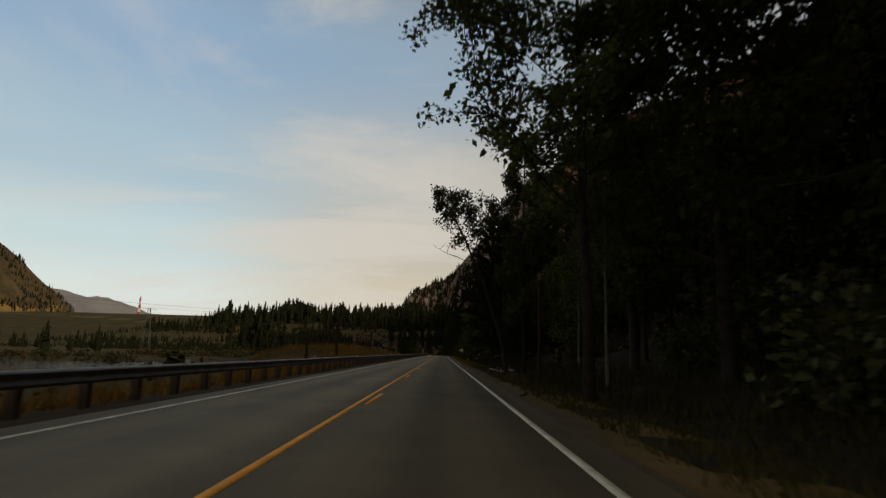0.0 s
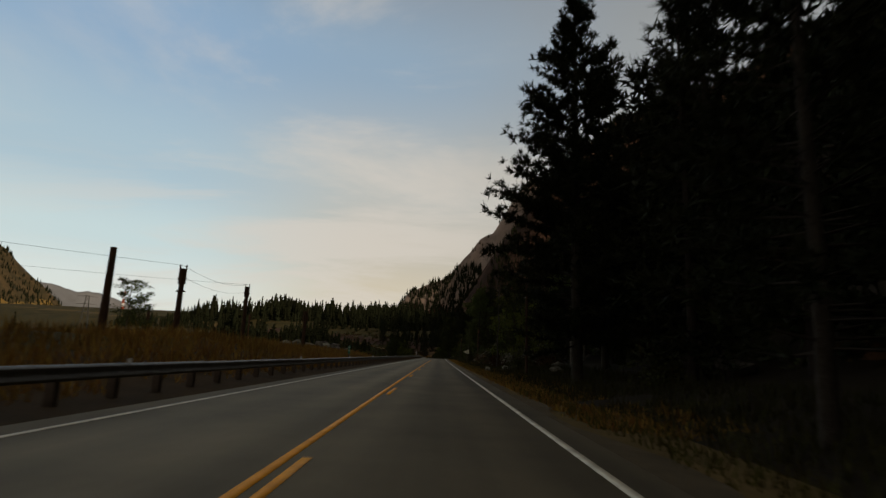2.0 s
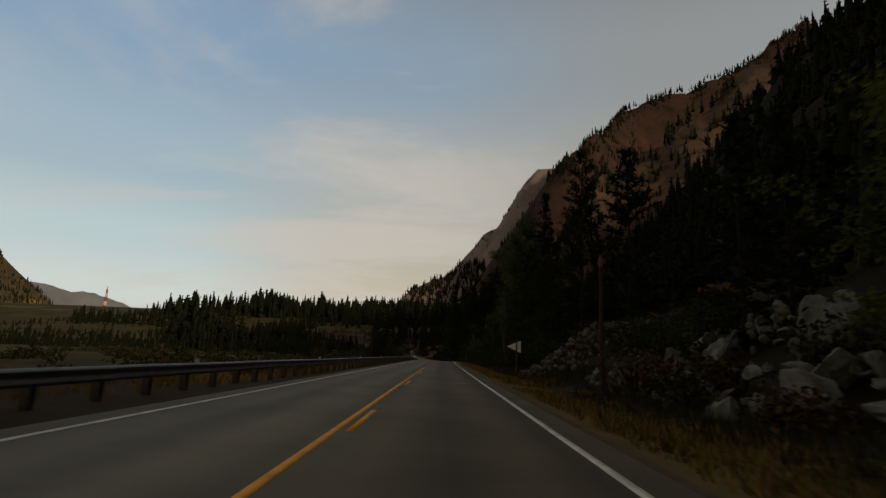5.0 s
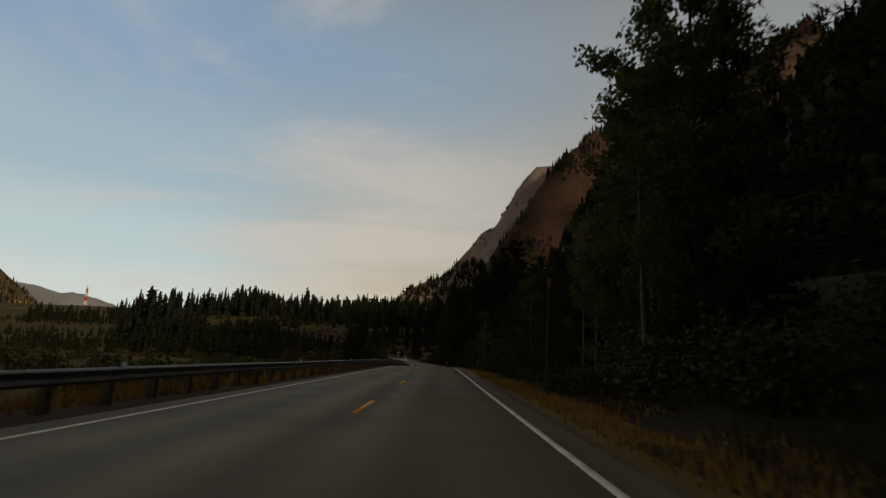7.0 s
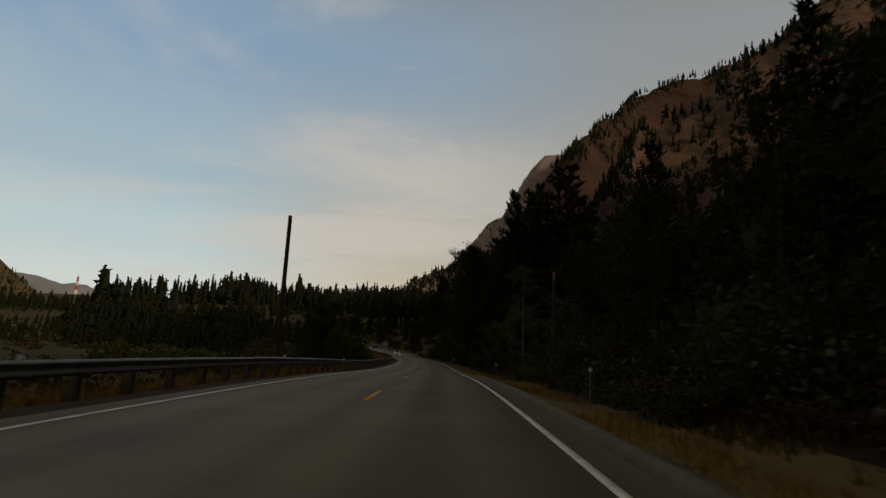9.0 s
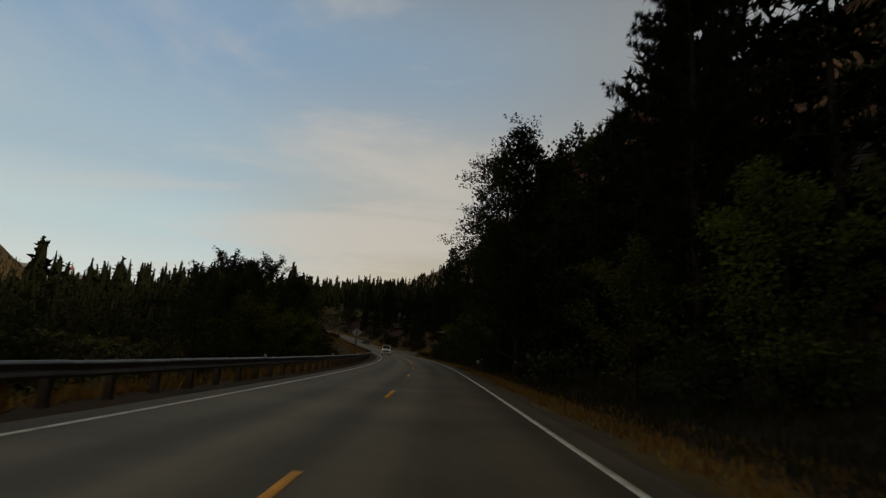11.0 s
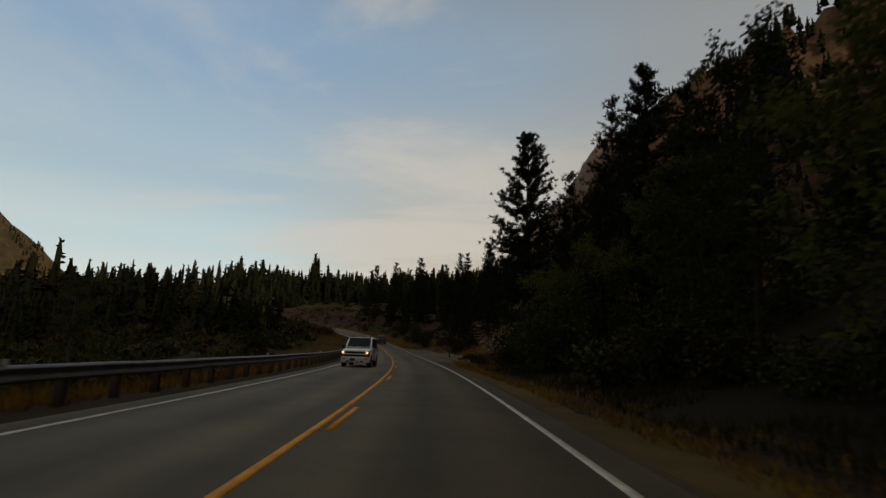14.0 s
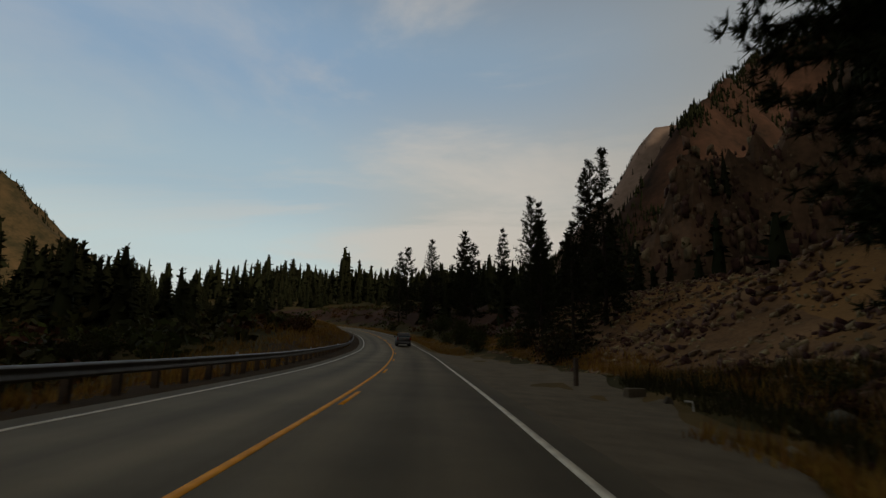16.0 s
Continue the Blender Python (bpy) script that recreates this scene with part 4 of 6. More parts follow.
# left of the road
stand_of(("maple", 327, -19.5, 0.84, 40, 1.0), ("maple", 322.5, -17, 0.66, 140, 1.0),)
stand_of(("broad_maple", 326, -17, 0.70, 0, 1.15), ("maple", 326, -12.5, 0.66, 100, 1.0), ("maple", 331, -19, 0.84, 200, 1.0), ("broad_maple", 330.5, -12.7, 0.58, 300, 1.1), ("small_maple", 319, -14, 0.5, 20, 1.3), ("maple", 321, -20, 0.7, 70, 1.1), ("small_maple", 336, -13.5, 0.70, 130, 1.0), ("maple", 335, -17, 0.9, 60, 1.0), ("small_maple", 342, -14.5, 0.66, 40, 1.0), ("small_maple", 348, -17.5, 0.64, 10, 1.0), ("maple", 340, -18, 0.72, 250, 1.0), ("small_maple", 323.5, -11.5, 0.42, 210, 1.3))
stand_of(("maple", 338.5, -13, 0.5, 170, 1.2), ("maple", 344.5, -13.5, 0.46, 20, 1.2), ("shrub_b", 334, -11.6, 1.15, 40, 1.2), ("shrub_b", 340, -11.4, 1.1, 140, 1.2), ("shrub_b", 346, -12, 1.1, 250, 1.2), ("maple", 347, -19, 0.66, 90, 1.1), ("shrub_b", 328, -11.3, 1.1, 320, 1.2), ("shrub_b", 351, -12.4, 1.0, 10, 1.2))
stand_of(("birch", 388, -25, 0.75, 0, 1.3), ("birch", 392, -27, 0.7, 90, 1.2), ("birch", 88, -20, 0.42, 0, 1.5), ("birch", 93, -22, 0.4, 60, 1.5), ("birch", 136, -26, 0.4, 100, 1.6))

rng = random.Random(11)
# undergrowth and the dark wood behind the first trees
def undergrowth(s0, s1, d0, d1, n, kinds, lo, hi):
    for _ in range(n):
        plant(rng.choice(kinds), rng.uniform(s0, s1), rng.uniform(d0, d1), rng.uniform(lo, hi), rng.uniform(0, 360), rng.uniform(0.9, 1.25))


undergrowth(4, 100, 9.0, 14, 13, ("shrub", "shrub_b", "shrub"), 0.6, 1.2)
undergrowth(0, 98, 15, 28, 13, ("wood_fir", "wood_pine", "wood_fir"), 0.75, 1.1)
undergrowth(98, 160, 8.6, 13, 13, ("shrub", "shrub_b", "rust"), 0.6, 1.1)
undergrowth(104, 165, 13, 26, 12, ("shrub_b", "shrub", "wood_fir"), 0.5, 0.9)
undergrowth(172, 212, 8.6, 14, 12, ("shrub", "shrub_b"), 0.7, 1.2)
undergrowth(205, 250, 7.0, 9.0, 14, ("shrub", "rust", "shrub"), 0.3, 0.6)
undergrowth(190, 265, 7.0, 8.6, 30, ("shrub", "rust", "shrub"), 0.35, 0.62)
undergrowth(205, 285, 8.4, 12, 18, ("shrub", "rust", "shrub_b"), 0.5, 1.0)
undergrowth(208, 285, 12, 26, 7, ("shrub_b", "shrub", "wood_fir", "rust"), 0.5, 0.9)
undergrowth(284, 345, 8.4, 13, 13, ("shrub", "shrub_b"), 0.7, 1.2)
undergrowth(290, 345, 17, 30, 9, ("wood_fir", "wood_pine"), 0.8, 1.1)
undergrowth(338, 378, 8.6, 13, 12, ("shrub", "shrub_b", "shrub"), 0.6, 1.1)
undergrowth(376, 386, 9.4, 14, 11, ("shrub", "shrub_b", "shrub"), 0.6, 1.1)
undergrowth(364, 388, 11.5, 22, 15, ("wood_fir", "fir", "wood_pine"), 0.2, 0.36)
undergrowth(362, 386, 8.8, 13, 9, ("shrub_b", "shrub"), 0.7, 1.15)
undergrowth(345, 392, 15, 30, 8, ("wood_fir", "wood_pine", "maple"), 0.45, 0.8)
undergrowth(424, 470, 9.0, 15, 12, ("shrub", "rust", "shrub_b"), 0.6, 1.1)
undergrowth(470, 560, 8, 16, 10, ("rust", "shrub", "shrub_b"), 0.6, 1.1)
undergrowth(-10, 50, -26, -9, 10, ("shrub", "rust", "shrub"), 0.5, 0.9)
undergrowth(155, 300, -20, -9, 16, ("shrub", "shrub_b", "rust", "shrub"), 0.5, 1.0)
undergrowth(335, 430, -20, -10, 8, ("shrub", "rust", "shrub_b"), 0.5, 1.0)
undergrowth(440, 480, -20, -9, 10, ("shrub", "rust"), 0.6, 1.1)


def far_conifers(name, places, heights, seed, label, boughs=40, slim=1.0, mat=None):
    """Many distant conifers joined into one mesh; each is an uneven core with boughs that reach out, up at the top and drooping below."""
    r = np.random.RandomState(seed)
    N, K = len(places), boughs
    wide = heights * (11 / heights) ** 0.15 * r.uniform(0.17, 0.29, N) * slim
    full = r.uniform(0.55, 1.0, N)[:, None]
    f = 0.05 + 0.92 * (1 - (1 - r.rand(N, K)) ** 0.95)
    a = r.rand(N, K) * 6.283
    phase = r.rand(N, 3, 1) * 6.283
    lumps = 1 + 0.16 * np.sin(2 * a + phase[:, 0]) + 0.14 * np.sin(f * 15 + a + phase[:, 1]) + 0.08 * np.sin(f * 41 + phase[:, 2])
    L = wide[:, None] * (1.07 - f) ** full * np.minimum(1, 0.45 + f * 5) * lumps * r.uniform(0.75, 1.1, (N, K)) + 0.025 * heights[:, None]
    e = -0.3 + 1.35 * f ** 3 + r.normal(0, 0.16, (N, K))
    out = np.stack([np.cos(a) * np.cos(e), np.sin(a) * np.cos(e), np.sin(e)], -1)
    flat = np.stack([-np.sin(a), np.cos(a), 0 * a], -1)
    roll = r.normal(0, 0.6, (N, K, 1))
    side = flat * np.cos(roll) + np.cross(out, flat) * np.sin(roll)
    w = (L * r.uniform(0.28, 0.48, (N, K)) * (30 / K) ** 0.45)[..., None]
    L = L[..., None]
    start = places[:, None] + np.stack([0 * f, 0 * f, heights[:, None] * f], -1) + out * L * 0.1
    mid = start + out * L * 0.5
    V = np.stack([start, mid + side * w, start + out * L * 0.95 - [0, 0, 1] * L * 0.08, mid - side * w], 2).reshape(-1, 3)
    # an uneven dark core keeps each tree closed
    k = 5
    levels = (0.02, 0.22, 0.45, 0.66, 0.83, 0.985) if K >= 20 else (0.02, 0.45, 0.97)
    m = len(levels)
    b = (np.arange(k) / k * 6.283)[None, None] + r.uniform(-0.5, 0.5, (N, m, 1))
    lev = np.array(levels)[None, :, None] + r.normal(0, 0.018, (N, m, k))
    rad = wide[:, None, None] * np.maximum(1.05 - lev, 0.03) ** full[..., None] * 0.62 * r.uniform(0.65, 1.15, (N, m, k))
    core = places[:, None, None] + np.stack([np.cos(b) * rad, np.sin(b) * rad, heights[:, None, None] * lev], -1)
    j, row = np.arange(k), np.arange(m - 1)[None, :, None] * k
    base = len(V) + np.arange(N)[:, None, None] * (m * k) + row
    cf = np.stack([base + j, base + (j + 1) % k, base + k + (j + 1) % k, base + k + j], -1).reshape(-1, 4)
    tagged(new(name, mesh(name, np.concatenate([V, core.reshape(-1, 3)]), np.concatenate([np.arange(len(V)).reshape(-1, 4), cf]), mat or FAR_TREE)), label, "forest", kind="stuff")


def scatter(r, n, x0, x1, y0, y1, keep, clump=90.0, cut=-0.12):
    x, y = r.uniform(x0, x1, n), r.uniform(y0, y1, n)
    z, s, d = terrain(x, y)
    ok = keep(x, y, z, s, d) & (fnoise(x, y, clump, 3) > cut)
    return np.stack([x[ok], y[ok], z[ok] - 0.4], 1)


fr = np.random.RandomState(5)


def stand_height(P, r, lo, hi):
    """Tree heights that rise and fall from stand to stand."""
    f = np.clip(0.42 + 1.5 * fnoise(P[:, 0] * 1.3, P[:, 1] * 0.6, 40.0, 2), 0, 1)
    return lo + (hi - lo) * (0.6 * f + 0.4 * r.rand(len(P)) ** 2)


def open_valley(P, h):
    """Only low young trees on the open valley floor to the west."""
    return h * np.interp(P[:, 0] / (P[:, 1] - 195), [-0.62, -0.54], [0.3, 1.0])


A = scatter(fr, 3000, -330, 130, 455, 960, lambda x, y, z, s, d: (np.abs(d) > 16) & ((d > 0) | (d < -100) | (s > 560)) & (z < 90) & (x < 0.25 * y - 90))
near_road = np.abs(terrain(A[:, 0], A[:, 1])[2]) < 80
far_conifers("valley_forest", A, np.where(near_road, 6 + 8 * fr.rand(len(A)) ** 1.5, open_valley(A, stand_height(A, fr, 9, 34))), 1, "dark conifer forest on the slope behind the bend", boughs=42)
B = scatter(fr, 1900, -330, -56, 380, 640, lambda x, y, z, s, d: (d < -60) & ((x < -150) | (y > 520)), clump=50, cut=-0.1)
far_conifers("valley_forest", B, open_valley(B, stand_height(B, fr, 4, 21)), 2, "dark conifer forest on the valley floor", boughs=54)
B = scatter(fr, 1300, -170, -40, 385, 600, lambda x, y, z, s, d: (d < -48) & (d > -112) & (s > 385) & (s < 570), clump=40, cut=-0.28)
far_conifers("valley_forest", B, stand_height(B, fr, 5, 16.5), 8, "dense dark conifer wood inside the bend", boughs=110)
B = scatter(fr, 560, -240, -118, 385, 470, lambda x, y, z, s, d: d < -60, clump=30, cut=-0.2)
far_conifers("valley_forest", B, open_valley(B, 8 + 8.5 * fr.rand(len(B)) ** 1.5), 9, "grove of tall dark conifers on the valley floor", boughs=120)
B = scatter(fr, 420, -130, 0, 430, 640, lambda x, y, z, s, d: (d < -20) & (d > -60) & (s > 445) & (s < 640), clump=40, cut=-0.5)
far_conifers("valley_forest", B, 4.5 + 6 * fr.rand(len(B)) ** 1.3, 18, "young dark conifers on the bank inside the bend", boughs=100)
C = scatter(fr, 6500, 20, 330, -40, 660, lambda x, y, z, s, d: (d > 60) & (z > 4) & (z < 330) & ~((np.abs(s - 440) < 85) & (d < 112)), clump=60, cut=-0.15)
far_conifers("hillside_forest", C, fr.uniform(6, 14, len(C)), 3, "scattered conifers on the steep hillside above the road", boughs=19, slim=0.9)
C = scatter(fr, 900, 20, 110, 190, 345, lambda x, y, z, s, d: (d > 28) & (d < 85), clump=30, cut=-0.5)
far_conifers("hillside_forest", C, fr.uniform(4, 10, len(C)), 23, "dark young conifers on the hillside above the road", boughs=56)
C = scatter(fr, 46, 40, 170, 420, 520, lambda x, y, z, s, d: (d > 62) & (d < 112) & (np.abs(s - 425) < 70), clump=24, cut=0.02)
far_conifers("hillside_forest", C, fr.uniform(4, 9, len(C)), 24, "a few dark conifers clinging to the crag", boughs=120)
C = scatter(fr, 1500, 14, 100, -30, 384, lambda x, y, z, s, d: (d > 27) & (d < 62) & ((s < 190) | (s > 345) | (d > 85)), clump=30, cut=-0.4)
far_conifers("hillside_forest", C, fr.uniform(5, 12, len(C)), 33, "dark conifers on the slope above the roadside trees", boughs=56)
C = scatter(fr, 1900, 90, 330, 400, 660, lambda x, y, z, s, d: (d > 100) & (z > 20), clump=50, cut=-0.16)
far_conifers("hillside_forest", C, fr.uniform(6, 13, len(C)), 44, "dark conifers dotted over the upper crag", boughs=20)
D3 = scatter(fr, 3600, -40, 440, 690, 1700, lambda x, y, z, s, d: (z > 45) & (z < 330), clump=120, cut=-0.6)
far_conifers("mountain_forest", D3, fr.uniform(9, 18, len(D3)), 14, "dark conifers covering the lower mountainside", boughs=9)
D2 = scatter(fr, 9000, 150, 1700, 1000, 2400, lambda x, y, z, s, d: (z > 120) & ((x > 420) | (y < 1800)), clump=170, cut=-0.05)
far_conifers("mountain_forest", D2, fr.uniform(12, 26, len(D2)), 4, "dark conifers dotted over the reddish mountainside", boughs=7)


def ridge_fringe(line, n, r):
    """Trees along the crest of a mountain."""
    pts = np.array(line, float)
    q = r.uniform(0, len(pts) - 1.001, n)
    k = q.astype(int)
    p = pts[k] + (pts[k + 1] - pts[k]) * (q - k)[:, None]
    x, y = p[:, 0] + r.normal(0, 18, n), p[:, 1] + r.normal(-6, 16, n)
    keep = fnoise(x, y, 70.0, 3) > -0.2
    x, y = x[keep], y[keep]
    return np.stack([x, y, terrain(x, y)[0] - 1], 1)


D4 = ridge_fringe(MID_MOUNTAIN[4:], 1100, fr)
far_conifers("mountain_forest", D4, 11 + 18 * fr.rand(len(D4)) ** 1.6, 45, "row of conifers along the mountain's crest", boughs=13)
D6 = scatter(fr, 1500, -160, 130, 1780, 1965, lambda x, y, z, s, d: (z > 60) & (z < 300), clump=90, cut=-0.35)
far_conifers("mountain_forest", D6, fr.uniform(12, 24, len(D6)), 47, "dark conifers on the mountain's foot at the valley's end", boughs=13)
D5 = ridge_fringe(FAR_MOUNTAIN[1:7], 60, fr)
far_conifers("mountain_forest", D5, fr.uniform(8, 16, len(D5)), 46, "a few conifers along the pale cliff's edge", boughs=9)
E2 = scatter(fr, 10000, -2500, -900, 1200, 2700, lambda x, y, z, s, d: (z > 90) & (y + 0.55 * x < 1560), clump=260, cut=-0.12)
far_conifers("left_mountain_forest", E2, fr.uniform(10, 22, len(E2)), 5, "distant conifers on the sunlit mountain across the valley", boughs=7)
G2 = scatter(fr, 900, -700, -60, -50, 420, lambda x, y, z, s, d: d < -134, clump=120, cut=0.12)
far_conifers("valley_forest", G2, fr.uniform(6, 13, len(G2)), 6, "scattered trees on the valley floor", boughs=20)


def low_scrub(name, seed, places, lo, hi, mats, label, k=26):
    """Countless low bushes in the distance, joined; each a dome of leaf clumps."""
    r = np.random.RandomState(seed)
    N = len(places)
    h = r.uniform(lo, hi, N)
    u = r.normal(0, 1, (N, k, 3))
    u[..., 2] = np.abs(u[..., 2])
    u /= np.linalg.norm(u, axis=-1, keepdims=True)
    c = places[:, None] + u * (h * r.uniform(0.7, 1.2, N))[:, None, None] * r.uniform(0.45, 1.0, (N, k, 1)) * [1.15, 1.15, 1.0]
    o = r.normal(0, 1, c.shape)
    o /= np.linalg.norm(o, axis=-1, keepdims=True)
    q = np.cross(o, r.normal(0, 1, c.shape))
    q /= np.linalg.norm(q, axis=-1, keepdims=True)
    z = (h[:, None] * r.uniform(0.13, 0.31, (N, k)) * (26 / k) ** 0.55)[..., None]
    V = np.stack([c - o * z, c + q * z * 0.7, c + o * z, c - q * z * 0.7], 2).reshape(-1, 3)
    me = mesh(name, V, np.arange(len(V)).reshape(-1, 4), mats)
    me.polygons.foreach_set("material_index", np.repeat((r.rand(N) * len(mats)).astype(np.int32), k))
    tagged(new(name, me), label, "scrub", kind="stuff")


Q = scatter(fr, 3000, -190, -12, 130, 520, lambda x, y, z, s, d: (d < -15) & (d > -120), clump=30, cut=-0.12)
low_scrub("valley_scrub", 3, Q, 1.0, 3.0, [SHRUB_LEAF, LEAF, MAPLE_LEAF, SHRUB_LEAF, SHRUB_LEAF, SHRUB_LEAF, MAPLE_LEAF, RUST_LEAF], "dark green and rust-brown scrub on the valley floor", k=44)
Q = scatter(fr, 4400, -130, -8, 320, 600, lambda x, y, z, s, d: (d < -13 + 2 * (s < 420)) & (d > -60), clump=26, cut=-0.32)
low_scrub("roadside_scrub", 7, Q, 0.8, 2.7, [SHRUB_LEAF, LEAF, MAPLE_LEAF, SHRUB_LEAF, SHRUB_LEAF, SHRUB_LEAF, MAPLE_LEAF, RUST_LEAF], "dark green bushes behind the guardrail", k=52)
Q = scatter(fr, 700, -200, -20, -20, 140, lambda x, y, z, s, d: (d < -24) & (np.abs(d + 88) > 44), clump=30, cut=0.0)
low_scrub("valley_scrub", 4, Q, 0.8, 2.4, [SHRUB_LEAF, RUST_LEAF], "dark green and rust-brown scrub beside the river")
Q = scatter(fr, 1900, -110, 70, 440, 680, lambda x, y, z, s, d: (d > 9.5) & (d < 75) & (s > 455), clump=26, cut=-0.25)
low_scrub("hillside_scrub", 9, Q, 0.7, 2.3, [SHRUB_LEAF, SHRUB_LEAF, RUST_LEAF], "dark and rusty scrub on the bank outside the bend", k=34)
Q = scatter(fr, 2700, 8, 70, -20, 520, lambda x, y, z, s, d: (d > 13) & (d < 60) & ~((np.abs(s - 420) < 46)), clump=24, cut=-0.1)
low_scrub("hillside_scrub", 5, Q, 0.7, 2.2, [SHRUB_LEAF, SHRUB_LEAF, RUST_LEAF], "dark scrub on the hillside above the road")

Q = scatter(np.random.RandomState(77), 3600, -40, 40, 170, 392, lambda x, y, z, s, d: (d > 8.8) & (d < 23) & (s > 173) & (s < 388) & ((s < 216) | (s > 263) | (d > 12)), clump=9, cut=-0.12)
low_scrub("wood_edge_scrub", 12, Q, 0.45, 1.5, [MAPLE_LEAF, SHRUB_LEAF, MAPLE_LEAF, NEEDLE], "tangled dark undergrowth at the edge of the wood", k=150)


def grass(name, seed, s0, s1, d0, d1, n, height, mat, label):
    r = np.random.RandomState(seed)
    s, d = r.uniform(s0, s1, n), r.uniform(min(d0, d1), max(d0, d1), n)
    keep = fnoise(s, d, 4.0, 3) > -0.28
    s, d = s[keep], d[keep]
    P = at(s, d)
    P[:, 2] = terrain(P[:, 0], P[:, 1])[0] - 0.02
    b = 4
    c = np.repeat(P, b, 0) + r.normal(0, 0.09, (len(P) * b, 3)) * [1, 1, 0]
    u = r.normal(0, 0.32, c.shape) + [0, 0, 1]
    v = np.cross(u, r.normal(0, 1, c.shape))
    v /= np.linalg.norm(v, axis=1)[:, None]
    L = (height * r.uniform(0.45, 1.25, len(c)))[:, None]
    V = np.stack([c - v * 0.02, c + v * 0.02, c + u * L], 1).reshape(-1, 3)
    tagged(new(name, mesh(name, V, np.arange(len(V)).reshape(-1, 3), mat)), label, "grass", kind="stuff")


# darker copy of GREEN_GRASS, with shade painted into the weeds' colour
WOOD_GRASS = material("shade_toned_weeds", (0.045, 0.040, 0.013), (0.026, 0.026, 0.009), scale=0.3, fine=2, rough=0.9, island=0.3, spec=0.1)
grass("verge_grass", 1, -10, 160, 4.8, 9.0, 9000, 0.20, GREEN_GRASS, "short greenish dry grass on the verge")
grass("verge_grass", 23, 342, 388, 5.15, 7.9, 2600, 0.17, GRASS, "sparse golden dry grass beside the gravel shoulder")
grass("verge_grass", 2, 60, 342, 4.65, 7.9, 20000, 0.17, GRASS, "short golden dry grass on the verge")
grass("verge_grass", 3, 400, 470, 10.5, 14.0, 3500, 0.45, GRASS, "tufted golden dry grass beside the lay-by")
grass("verge_grass", 21, 384, 400, 6.2, 11.5, 2400, 0.30, GRASS, "golden dry grass and weeds before the lay-by")
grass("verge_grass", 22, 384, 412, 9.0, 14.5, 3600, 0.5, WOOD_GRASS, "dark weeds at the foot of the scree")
grass("berm_grass", 4, 45, 105, -18, -5.6, 8000, 0.5, GRASS, "tall golden dry grass behind the guardrail")
grass("berm_grass", 9, 105, 150, -16, -5.6, 3500, 0.3, GRASS, "golden dry grass among the boulders behind the guardrail")
grass("berm_grass", 5, -10, 45, -14, -5.4, 4500, 0.45, GRASS, "golden dry grass behind the guardrail")
grass("berm_grass", 6, 150, 420, -8.2, -5.3, 10000, 0.36, GRASS, "golden dry grass behind the guardrail")
grass("berm_grass", 7, 420, 600, -14, -5.4, 7000, 0.6, GRASS, "golden dry grass on the bank inside the bend")
grass("verge_grass", 8, 450, 600, 4.9, 9.0, 4500, 0.4, GRASS, "golden dry grass on the verge of the bend")

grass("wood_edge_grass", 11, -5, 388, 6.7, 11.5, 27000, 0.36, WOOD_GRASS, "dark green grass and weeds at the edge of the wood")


# --- guardrail ---
BEAM_PROFILE = [(0.00, 0.700), (0.025, 0.690), (0.075, 0.655), (0.080, 0.635), (0.020, 0.580), (0.012, 0.550), (0.020, 0.520), (0.080, 0.465), (0.075, 0.445), (0.025, 0.410), (0.00, 0.400)]
RAIL_D = -4.98


def guardrail(s0, s1):
    rail = thing("guardrail", "weathered grey steel W-beam guardrail on wooden posts along the road", "guardrail")
    post = bmesh.new()
    box(post, -0.09, 0.09, -0.08, 0.08, -0.75, 0.66, 0.012)
    post_mesh = bpy.data.meshes.new("post")
    post.to_mesh(post_mesh)
    post.free()
    post_mesh.materials.append(POST_WOOD)
    block = bmesh.new()
    box(block, -0.07, 0.07, -0.07, 0.07, 0.40, 0.69, 0.01)
    block_mesh = bpy.data.meshes.new("spacer_block")
    block.to_mesh(block_mesh)
    block.free()
    block_mesh.materials.append(POST_WOOD)
    step, i = 1.905, 0
    s = s0
    r = random.Random(4)
    while s < s1:
        x, y, z = at(s, RAIL_D - 0.28)
        p = child("post", post_mesh, rail, "weathered wooden post" if i == 0 else "")
        p.matrix_basis = pose(x, y, z - 0.03 + r.uniform(-0.015, 0.015), r.uniform(-1, 1), r.uniform(-1, 1), heading(s))
        x, y, z = at(s, RAIL_D - 0.12)
        b = child("spacer_block", block_mesh, rail)
        b.matrix_basis = pose(x, y, z - 0.004, 0, 0, heading(s))
        if i % 2 == 0:
            n = 5
            ss = np.linspace(s - 0.06, s + 3.87, n)
            lift = r.uniform(-0.008, 0.008)
            k = len(BEAM_PROFILE)
            V = np.concatenate([at(ss, RAIL_D + o, h + lift) for o, h in BEAM_PROFILE] + [at(ss, RAIL_D + o - 0.006, h + lift) for o, h in BEAM_PROFILE[::-1]])
            m = 2 * k
            F = []
            for a in range(m):
                c = (a + 1) % m
                F += [(a * n + q, a * n + q + 1, c * n + q + 1, c * n + q) for q in range(n - 1)]
            child("beam", mesh("beam", V, np.array(F), STEEL), rail)
            if i % 8 == 0:
                bm = bmesh.new()
                box(bm, -0.006, 0.006, -0.05, 0.05, 0.70, 0.80)
                q = part("reflector_tab", bm, REFLECT, rail, "small white reflector tab")
                x, y, z = at(s, RAIL_D)
                q.matrix_basis = pose(x, y, z, 0, 0, heading(s) + 90)
        s += step
        i += 1


REFLECT = material("white_reflector", (0.6, 0.6, 0.58), (0.45, 0.45, 0.44), scale=6, rough=0.4)
guardrail(-15.16, 478)


